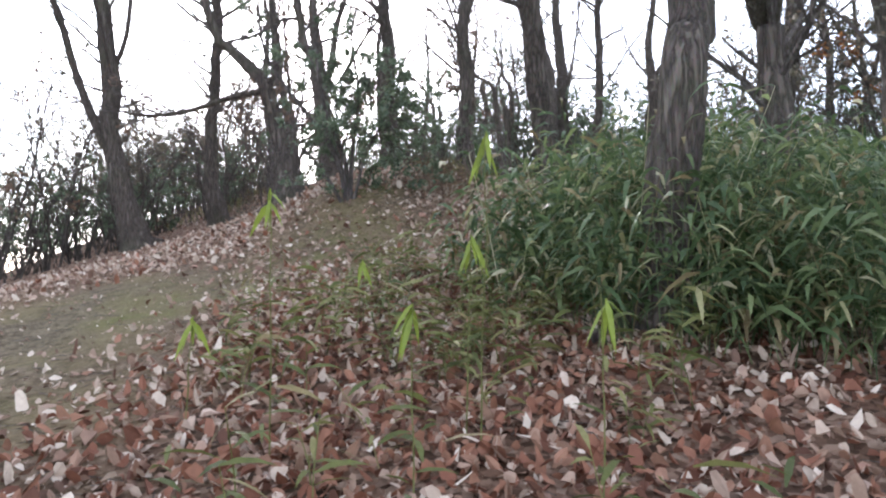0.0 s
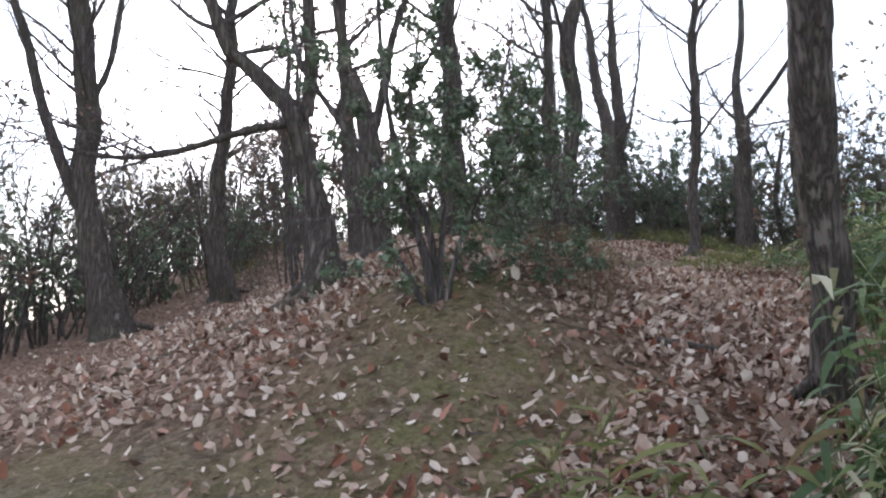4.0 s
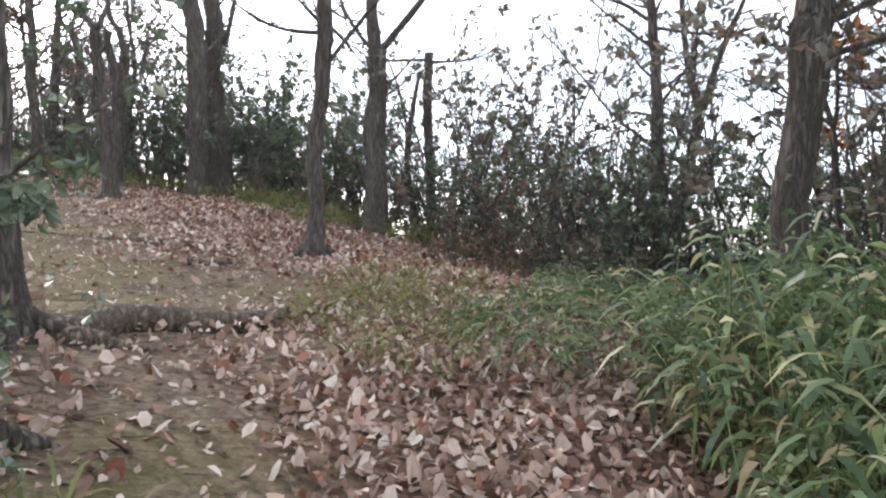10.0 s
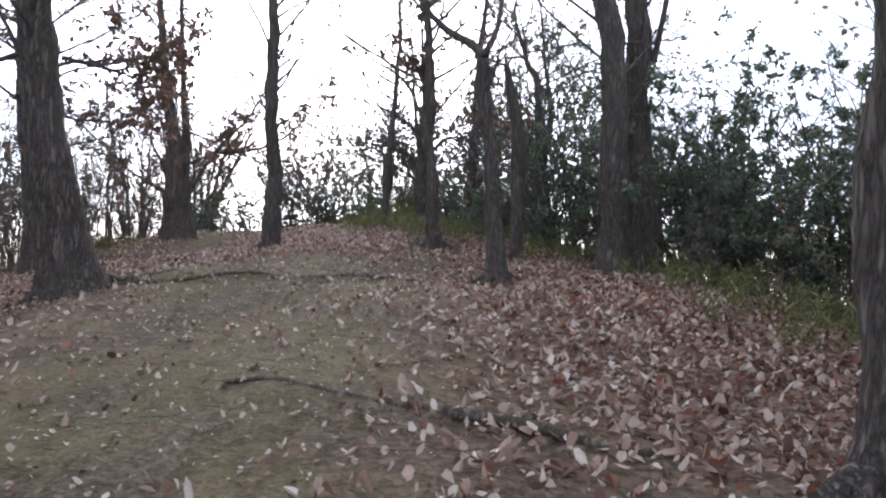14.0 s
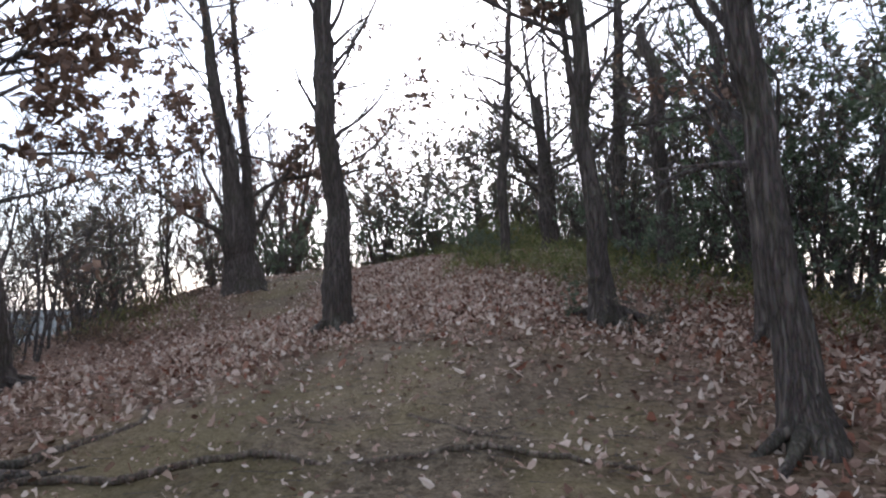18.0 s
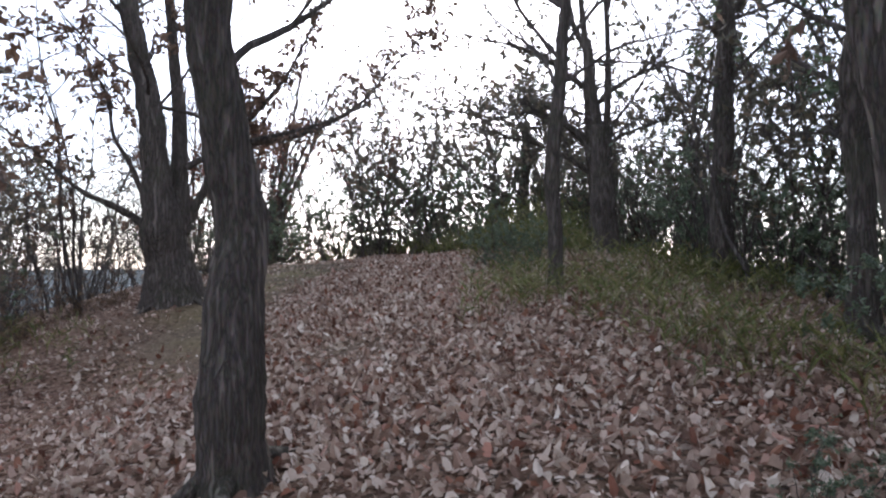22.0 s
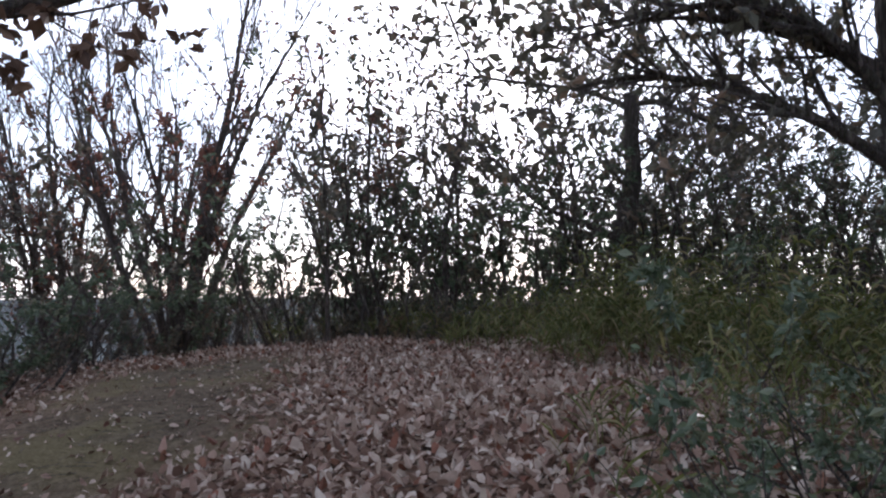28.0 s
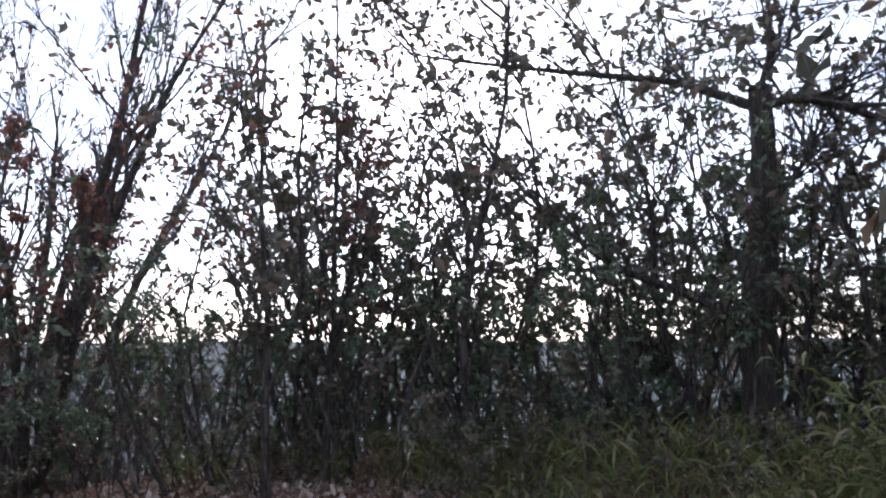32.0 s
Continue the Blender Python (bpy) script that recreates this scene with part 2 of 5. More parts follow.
def ground_material():
    m, n, l, b = material("forest_floor", 0.95, 0.12)
    co = n.new("ShaderNodeTexCoord").outputs["Object"]
    grit = noise_node(n, l, co, 42.0, 6.0, None, 0.7)
    blot = noise_node(n, l, co, 2.2, 5.0, None, 0.6)
    mossn = noise_node(n, l, co, 0.9, 5.0, None, 0.62)
    soil = ramp_of(n, [(0.3, (0.10, 0.08, 0.053)), (0.55, (0.215, 0.167, 0.106)), (0.75, (0.31, 0.25, 0.17))])
    l.new(grit.outputs["Fac"], soil.inputs["Fac"])
    tint = ramp_of(n, [(0.35, (0.10, 0.082, 0.06)), (0.65, (0.21, 0.17, 0.12))])
    l.new(blot.outputs["Fac"], tint.inputs["Fac"])
    c = mix_node(n, l, 0.45, soil.outputs["Color"], tint.outputs["Color"])
    speck = noise_node(n, l, co, 13.0, 8.0, None, 0.78)
    sr = ramp_of(n, [(0.42, (0.45, 0.42, 0.40)), (0.55, (1, 1, 1)), (0.66, (1.35, 1.3, 1.25))])
    l.new(speck.outputs["Fac"], sr.inputs["Fac"])
    c = mix_node(n, l, 0.95, c, sr.outputs["Color"], "MULTIPLY")
    mr = ramp_of(n, [(0.44, (0, 0, 0)), (0.58, (0.62, 0.62, 0.62))])
    l.new(mossn.outputs["Fac"], mr.inputs["Fac"])
    mossc = ramp_of(n, [(0.35, (0.115, 0.096, 0.042)), (0.7, (0.26, 0.215, 0.105))])
    l.new(grit.outputs["Fac"], mossc.inputs["Fac"])
    c = mix_node(n, l, mr.outputs["Color"], c, mossc.outputs["Color"])
    # leaf mould where the litter lies thick: crumbs of leaves, by the "mould" layer of the sheet
    at = n.new("ShaderNodeVertexColor")
    at.layer_name = "mould"
    sep = n.new("ShaderNodeSeparateColor")
    l.new(at.outputs["Color"], sep.inputs["Color"])
    vor = n.new("ShaderNodeTexVoronoi")
    vor.inputs["Scale"].default_value = 26.0
    l.new(co, vor.inputs["Vector"])
    crumb = ramp_of(n, [(0.0, (0.055, 0.032, 0.022)), (0.35, (0.15, 0.085, 0.058)), (0.7, (0.25, 0.155, 0.11)), (1.0, (0.34, 0.24, 0.18))])
    sepv = n.new("ShaderNodeSeparateColor")
    l.new(vor.outputs["Color"], sepv.inputs["Color"])
    l.new(sepv.outputs["Red"], crumb.inputs["Fac"])
    c = mix_node(n, l, sep.outputs["Red"], c, crumb.outputs["Color"])
    green = ramp_of(n, [(0.35, (0.07, 0.085, 0.022)), (0.7, (0.19, 0.20, 0.055))])
    l.new(grit.outputs["Fac"], green.inputs["Fac"])
    tuft = noise_node(n, l, co, 5.5, 5.0, None, 0.65)
    tr = ramp_of(n, [(0.44, (0.12, 0.12, 0.12)), (0.56, (1, 1, 1))])
    l.new(tuft.outputs["Fac"], tr.inputs["Fac"])
    c = mix_node(n, l, mix_node(n, l, 1.0, sep.outputs["Green"], tr.outputs["Color"], "MULTIPLY"), c, green.outputs["Color"])
    # distance haze put into the colour: the far valley and hills turn blue-grey
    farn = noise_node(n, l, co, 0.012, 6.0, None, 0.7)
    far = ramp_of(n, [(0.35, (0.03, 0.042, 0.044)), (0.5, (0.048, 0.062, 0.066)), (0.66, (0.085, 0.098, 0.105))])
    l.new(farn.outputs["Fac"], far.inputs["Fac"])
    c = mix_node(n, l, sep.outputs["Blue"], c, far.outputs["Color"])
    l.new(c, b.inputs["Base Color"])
    add = n.new("ShaderNodeMath")
    add.operation = "ADD"
    l.new(grit.outputs["Fac"], add.inputs[0])
    l.new(vor.outputs["Distance"], add.inputs[1])
    bump_node(n, l, b, add.outputs[0], 0.8, 0.03)
    return m


GROUND = ground_material()

# ---- the lie of the land ----
KY = np.array([-40, -14, -4, 0, 4, 8, 12, 16, 20, 24, 28, 32, 36, 40, 46, 60, 110, 220.0])
KZ = np.array([-13, -5.2, -2.24, -1.36, -0.55, 0.34, 0.94, 1.70, 2.30, 2.80, 3.36, 3.86, 3.98, 3.50, 1.6, -4.5, -26, -60.0])
KX = np.array([1.3, 1.3, 1.3, 0.08, 1.15, 2.5, 1.95, 1.05, -0.15, -1.4, -2.8, -4.1, -4.6, -5.0, -5.0, -5.0, -5.0, -5.0])
_fy = np.arange(-60.0, 260.0, 0.25)
_k = np.exp(-0.5 * (np.arange(-12, 13) * 0.25 / 1.0) ** 2)
_k /= _k.sum()
_FZ = np.convolve(np.pad(np.interp(_fy, KY, KZ), 12, mode="edge"), _k, "valid")
_FX = np.convolve(np.pad(np.interp(_fy, KY, KX), 12, mode="edge"), _k, "valid")


HOLLOWS = [(0.0, 4.3, 1.1, 0.9, 0.30), (2.4, 19.2, 1.6, 3.0, -0.30), (4.8, 13.6, 1.6, 2.6, -0.26), (-5.2, 25.0, 1.8, 3.2, -0.42), (-4.8, 34.0, 5.0, 3.6, -0.24), (0.3, 27.4, 1.2, 1.2, -0.12)]


def trail(y):
    """Where the trail runs across, at y."""
    return np.interp(y, _fy, _FX)


def fall(d, bend, most):
    """How far a bank drops d metres past its brink: round at first, then at an even slope."""
    d = np.maximum(d, 0.0)
    turn = most / (2 * bend)
    return np.where(d < turn, bend * d * d, bend * turn * turn + most * (d - turn))


def height(x, y):
    x, y = np.asarray(x, float), np.asarray(y, float)
    u = x - trail(y)
    z = np.interp(y, _fy, _FZ) + 0.064 * np.clip(u, -9, 3)
    z = z - fall(u - 1.0, 0.024, 0.40) - fall(-u - 2.5, 0.016, 0.42)
    z = z + 0.80 * np.exp(-(x**2 / 4 + (y - 6.3) ** 2 / 6))
    # the knoll under the shrub; hollows beside the bare slope; the brow of the ridge
    for cx, cy, sx, sy, k in HOLLOWS:
        z = z + k * np.exp(-(((x - cx) / sx) ** 2) - ((y - cy) / sy) ** 2)
    z = z + 0.05 * np.sin(1.3 * x + 0.7 * y) * np.sin(0.9 * y - 0.5 * x) + 0.022 * np.sin(3.1 * x + 1.0) * np.sin(2.7 * y)
    r = np.hypot(x, y - 15)
    floor = -58 + 3 * np.sin(x * 0.011) * np.cos(y * 0.013)
    hills = np.interp(r, [900, 1500, 2400, 3000], [0, 4, 13, 16]) * (0.75 + 0.25 * np.sin(np.arctan2(x, y) * 9) + 0.12 * np.sin(np.arctan2(x, y) * 23 + 1))
    return np.maximum(z, floor) + hills


# bare trodden patches: middle, half widths, how bare
BARE = [(3.1, 10.9, 1.4, 1.0, 0.6), (3.8, 12.3, 0.8, 0.6, 0.6), (0.3, 12.8, 2.9, 4.6, 0.93), (-0.1, 18.0, 2.8, 3.3, 0.97), (1.6, 9.6, 2.0, 1.6, 0.55), (-1.7, 2.2, 1.6, 1.4, 0.93), (-2.3, -0.3, 2.1, 2.2, 0.93),
        (0.1, 3.7, 0.95, 1.2, 0.75), (2.05, 7.6, 0.4, 1.1, 0.85), (1.4, 6.8, 0.6, 0.9, 0.8), (-1.0, 20.5, 1.3, 0.5, 0.7), (-2.7, 25.0, 0.5, 0.5, 0.6),
        (-7.4, 33.6, 1.1, 1.7, 0.92), (-4.7, 25.7, 0.7, 1.0, 0.8), (-6.2, 29.6, 1.15, 2.8, 0.95), (-5.6, 27.0, 0.7, 1.4, 0.8), (-5.6, 31.0, 0.8, 0.9, 0.7), (-6.8, 32.6, 1.1, 2.0, 0.8)]


def thick(x, y):
    """How thick the fallen leaves lie, from 0 (bare trodden soil) to 1."""
    x, y = np.asarray(x, float), np.asarray(y, float)
    u = x - trail(y)
    wob = 0.35 * np.sin(1.1 * x + 0.4) * np.sin(0.8 * y) + 0.3 * np.sin(2.3 * x - 1.2 * y)
    d = np.ones_like(u)
    g = lambda cx, cy, sx, sy, k: 1 - k * np.exp(-(((x - cx) / sx) ** 2 + ((y - cy) / sy) ** 2) ** 1.5)  # noqa: E731
    for cx, cy, sx, sy, k in BARE:
        d = d * g(cx, cy, sx, sy, k)
    return np.clip(d + 0.25 * wob * (1 - d), 0.0, 1.0)


def link_mesh(name, verts, faces, mats, mat_index=None, parent=None, smooth=False):
    me = bpy.data.meshes.new(name)
    verts = np.asarray(verts, np.float32)
    me.from_pydata(verts.tolist() if len(verts) < 20 else verts, [], faces)
    for mt in mats:
        me.materials.append(mt)
    if mat_index is not None:
        me.polygons.foreach_set("material_index", np.asarray(mat_index, np.int32))
    if smooth:
        me.polygons.foreach_set("use_smooth", np.ones(len(me.polygons), bool))
    me.update()
    ob = new(name, me)
    if parent is not None:
        ob.parent = parent
    return ob


def build_ground():
    grow_out = lambda a, n: a * (np.geomspace(1, 3000 / a, n))  # noqa: E731
    xs = np.concatenate([-grow_out(15, 26)[::-1], np.arange(-14.8, 16.8, 0.2), grow_out(17, 26)])
    ys = np.concatenate([-grow_out(9, 26)[::-1], np.arange(-8.8, 46.8, 0.2), grow_out(47, 24)])
    gx, gy = np.meshgrid(xs, ys)
    near = (np.abs(gx) < 16) & (gy > -8) & (gy < 46)
    gz = height(gx, gy) + np.where(near, np.random.default_rng(3).normal(0, 0.006, gx.shape), 0)
    # treads worn behind the roots that cross the bare slope
    for (cy, x0, x1, hgt) in ((13.3, 0.4, 3.2, 0.05), (18.1, -2.4, 2.1, 0.07), (9.95, 1.2, 3.6, 0.12), (15.4, -1.5, 2.0, 0.03)):
        edge = cy + 0.16 * np.sin(2.1 * gx + cy)
        inside = 1 / (1 + np.exp(-(gx - x0) * 5)) / (1 + np.exp((gx - x1) * 5))
        gz = gz - hgt * inside * np.exp(-np.maximum(edge - gy, 0) / 0.45) * (gy < edge)
    nx, ny = len(xs), len(ys)
    idx = np.arange(nx * ny).reshape(ny, nx)
    faces = np.stack([idx[:-1, :-1], idx[:-1, 1:], idx[1:, 1:], idx[1:, :-1]], -1).reshape(-1, 4)
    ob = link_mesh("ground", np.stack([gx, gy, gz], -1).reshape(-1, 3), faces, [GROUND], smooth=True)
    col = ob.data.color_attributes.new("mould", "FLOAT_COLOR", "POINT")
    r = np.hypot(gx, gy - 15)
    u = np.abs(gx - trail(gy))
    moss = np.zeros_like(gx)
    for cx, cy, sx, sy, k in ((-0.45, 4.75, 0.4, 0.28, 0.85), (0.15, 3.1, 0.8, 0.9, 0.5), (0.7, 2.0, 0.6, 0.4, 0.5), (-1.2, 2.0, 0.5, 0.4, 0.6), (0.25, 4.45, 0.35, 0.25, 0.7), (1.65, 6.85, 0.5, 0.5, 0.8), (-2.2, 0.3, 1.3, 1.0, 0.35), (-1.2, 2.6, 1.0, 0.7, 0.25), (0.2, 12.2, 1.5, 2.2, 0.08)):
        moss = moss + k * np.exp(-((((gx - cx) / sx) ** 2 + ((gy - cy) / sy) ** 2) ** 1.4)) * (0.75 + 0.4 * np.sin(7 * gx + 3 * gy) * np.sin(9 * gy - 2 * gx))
    # red: leaf mould, green: moss, blue: the painted haze, growing from 90 m out
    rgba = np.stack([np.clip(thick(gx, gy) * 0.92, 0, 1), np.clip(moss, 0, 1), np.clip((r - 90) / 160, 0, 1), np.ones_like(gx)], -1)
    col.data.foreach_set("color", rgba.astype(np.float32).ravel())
    return tagged(ob, "uneven hillside of trodden soil, moss and leaf mould", "ground", kind="structure")


build_ground()


# ---- kit for trees and leaves ----
class Mesh:
    """Gathers tubes and leaves of one part."""

    def __init__(self):
        self.v, self.f, self.n = [], [], 0

    def tube(self, pts, radii, sides=6, rough=0.0, rng=None, cap=True):
        pts, radii = np.asarray(pts, float), np.asarray(radii, float)
        d = np.gradient(pts, axis=0)
        d /= np.linalg.norm(d, axis=1, keepdims=True) + 1e-9
        ref = np.array([1.0, 0.13, 0.07]) if abs(d[0][2]) > 0.5 else np.array([0.07, 0.1, 1.0])
        a = np.cross(d, ref)
        a /= np.linalg.norm(a, axis=1, keepdims=True) + 1e-9
        b = np.cross(d, a)
        th = np.linspace(0, 2 * np.pi, sides, endpoint=False)
        rr = radii[:, None] * np.ones(sides)[None]
        if rough and rng is not None:
            ridge = rng.normal(0, 1, sides)
            rr = rr * (1 + rough * (0.6 * ridge[None] + 0.55 * rng.normal(0, 1, rr.shape)))
        ring = pts[:, None] + rr[..., None] * (np.cos(th)[None, :, None] * a[:, None] + np.sin(th)[None, :, None] * b[:, None])
        n = len(pts)
        i = np.arange(n * sides).reshape(n, sides) + self.n
        j = np.roll(i, -1, axis=1)
        q = np.stack([i[:-1], j[:-1], j[1:], i[1:]], -1).reshape(-1, 4)
        self.v.append(ring.reshape(-1, 3))
        self.f += q.tolist()
        if cap:
            self.f.append(i[-1].tolist())
        self.n += n * sides

    def leaves(self, at, ahead, size, width, rng, curl=0.3, up=None):
        """Fallen leaves: six-sided outlines cupped along the midrib, with tips that curl."""
        k = len(at)
        if not k:
            return
        ahead = ahead / (np.linalg.norm(ahead, axis=1, keepdims=True) + 1e-9)
        up = rng.normal(0, 1, (k, 3)) if up is None else up
        side = np.cross(ahead, up)
        side /= np.linalg.norm(side, axis=1, keepdims=True) + 1e-9
        nor = np.cross(side, ahead)
        s, w = size[:, None], (size * width)[:, None]
        cup = rng.normal(0.2, 0.42, (k, 1))
        tip = rng.normal(0.15, curl, (k, 1))
        twist = rng.normal(0, 0.22, (k, 1))
        spot = lambda along, across, lift: at + ahead * s * along + side * w * across + nor * (s * lift)  # noqa: E731
        v = np.stack([spot(0, 0, 0), spot(0.34, 0.5, cup * 0.4 + twist), spot(0.72, 0.40, cup * 0.4 + tip * 0.45 + twist), spot(1.0, 0, tip),
                      spot(0.72, -0.40, cup * 0.4 + tip * 0.45 - twist), spot(0.34, -0.5, cup * 0.4 - twist)], 1).reshape(-1, 3)
        i = (np.arange(k) * 6 + self.n)[:, None]
        self.v.append(v)
        self.f += np.concatenate([i + [0, 1, 2, 3], i + [0, 3, 4, 5]], 1).reshape(-1, 4).tolist()
        self.n += 6 * k

    def scraps(self, at, ahead, size, width, rng):
        """Small leaves of two triangles folded along the midrib, for crowns."""
        k = len(at)
        if not k:
            return
        ahead = ahead / (np.linalg.norm(ahead, axis=1, keepdims=True) + 1e-9)
        side = np.cross(ahead, rng.normal(0, 1, (k, 3)))
        side /= np.linalg.norm(side, axis=1, keepdims=True) + 1e-9
        nor = np.cross(side, ahead)
        s, w = size[:, None], (size * width)[:, None]
        mid = at + ahead * s * 0.48 - nor * w * 0.2
        v = np.stack([at, mid + side * w * 0.5, at + ahead * s, mid - side * w * 0.5], 1).reshape(-1, 3)
        i = (np.arange(k) * 4 + self.n)[:, None]
        self.v.append(v)
        self.f += np.concatenate([i + [0, 1, 2], i + [0, 2, 3]], 1).reshape(-1, 3).tolist()
        self.n += 4 * k

    def blades(self, at, ahead, size, width, rng, droop=0.35):
        """Long leaves of four quads that arch over and hang."""
        k = len(at)
        ahead = ahead / (np.linalg.norm(ahead, axis=1, keepdims=True) + 1e-9)
        side = np.cross(ahead, np.array([0, 0, 1.0]) + rng.normal(0, 0.5, (k, 3)))
        side /= np.linalg.norm(side, axis=1, keepdims=True) + 1e-9
        s, w = size[:, None], (size * width)[:, None]
        rows = []
        for t, ww in ((0.0, 0.25), (0.3, 1.0), (0.65, 0.8), (1.0, 0.04)):
            c = at + ahead * s * t - np.array([0, 0, 1.0]) * s * (droop * t * t)
            rows += [c + side * w * 0.5 * ww, c - side * w * 0.5 * ww]
        self.v.append(np.stack(rows, 1).reshape(-1, 3))
        i = (np.arange(k) * 8 + self.n)[:, None]
        self.f += np.concatenate([i + [0, 1, 3, 2], i + [2, 3, 5, 4], i + [4, 5, 7, 6]], 1).reshape(-1, 4).tolist()
        self.n += 8 * k

    def link(self, name, mat, parent=None, smooth=False):
        if not self.n:
            return None
        return link_mesh(name, np.concatenate(self.v), self.f, [mat], None, parent, smooth)


def spline(ctrl, step):
    """A smooth line through control rows (any number of columns), about step apart."""
    c = np.asarray(ctrl, float)
    c = np.vstack([2 * c[0] - c[1], c, 2 * c[-1] - c[-2]])
    out = []
    for i in range(1, len(c) - 2):
        n = max(2, int(np.linalg.norm(c[i + 1][:3] - c[i][:3]) / step))
        t = np.linspace(0, 1, n, endpoint=False)[:, None]
        p0, p1, p2, p3 = c[i - 1], c[i], c[i + 1], c[i + 2]
        out.append(0.5 * (2 * p1 + (p2 - p0) * t + (2 * p0 - 5 * p1 + 4 * p2 - p3) * t**2 + (3 * p1 - p0 - 3 * p2 + p3) * t**3))
    out.append(c[-2][None])
    return np.vstack(out)


LEAF = {"brown": (BROWN_LEAF, 0.12), "red": (RED_LEAF, 0.075), "green": (EVERGREEN, 0.085), "russet": (DUSKY, 0.125)}


def sprout(twigs, tips, start, way, length, radius, rng, depth, kids, lift=0.25, crook=0.22):
    """A crooked branch and its side branches; gathers the ends for leaves."""
    n = max(4, int(length / 0.16))
    p, d, line = np.array(start, float), np.array(way, float), []
    for i in range(n):
        line.append(p.copy())
        d = d + rng.normal(0, crook / math.sqrt(n) * 1.4, 3) + np.array([0, 0, lift / n])
        d /= np.linalg.norm(d)
        p = p + d * length / n
    line = np.array(line)
    rad = np.linspace(radius, max(radius * 0.25, 0.0018), n)
    pick = [0, n - 1] if radius < 0.006 else ([0, n // 2, n - 1] if radius < 0.012 else list(range(n)))
    twigs.tube(line[pick], rad[pick], 6 if radius > 0.02 else (4 if radius > 0.011 else 3), cap=False)
    if depth == 0:
        tips.append(line[n // 3 :])
        return
    for c in range(kids):
        i = int(n * (0.25 + 0.72 * (c + rng.random()) / kids))
        i = min(i, n - 1)
        ax = rng.normal(0, 1, 3)
        dd = line[min(i + 1, n - 1)] - line[max(i - 1, 0)]
        dd /= np.linalg.norm(dd) + 1e-9
        side = np.cross(dd, ax)
        side /= np.linalg.norm(side) + 1e-9
        w = dd * 0.75 + side * rng.uniform(0.5, 0.95) + np.array([0, 0, 0.15])
        sprout(twigs, tips, line[i], w / np.linalg.norm(w), length * rng.uniform(0.32, 0.6), rad[i] * 0.6, rng, depth - 1, max(2, kids - 1), lift, crook)


def dress(tips, per, size, rng, droop=0.4):
    at, way = [], []
    for line in tips:
        k = rng.poisson(per * rng.choice([0.0, 0.3, 2.7]))
        if k:
            i = np.minimum((len(line) * rng.beta(4.0, 1.0, k)).astype(int), len(line) - 1)
            at.append(line[i] + rng.normal(0, 0.025, (k, 3)))
            way.append(rng.normal(0, 1, (k, 3)) - np.array([0, 0, droop]))
    if not at:
        return np.zeros((0, 3)), np.zeros((0, 3)), np.zeros(0)
    at, way = np.vstack(at), np.vstack(way)
    return at, way, size * rng.uniform(0.6, 1.15, len(at))


tree_count = [0]
LABELS = {
    "oak_tree": {"bare": "tall bare oak with furrowed grey-brown bark among fallen leaves", "brown": "oak with a few withered brown leaves still on its twigs",
                 "green": "dark-barked tree with evergreen leaves above the leaf-strewn slope", "none": "crooked leafless oak trunk among the undergrowth",
                 "russet": "oak with long low limbs full of large withered leaves"},
    "dead_tree": {"none": "dead broken-topped tree trunk with thin bare side branches", "russet": "broken-topped trunk with long limbs and hanging withered leaves"},
    "sapling_tree": {"red": "thin sapling with russet leaves at the crest", "brown": "thin sapling with withered brown leaves at the crest"},
}


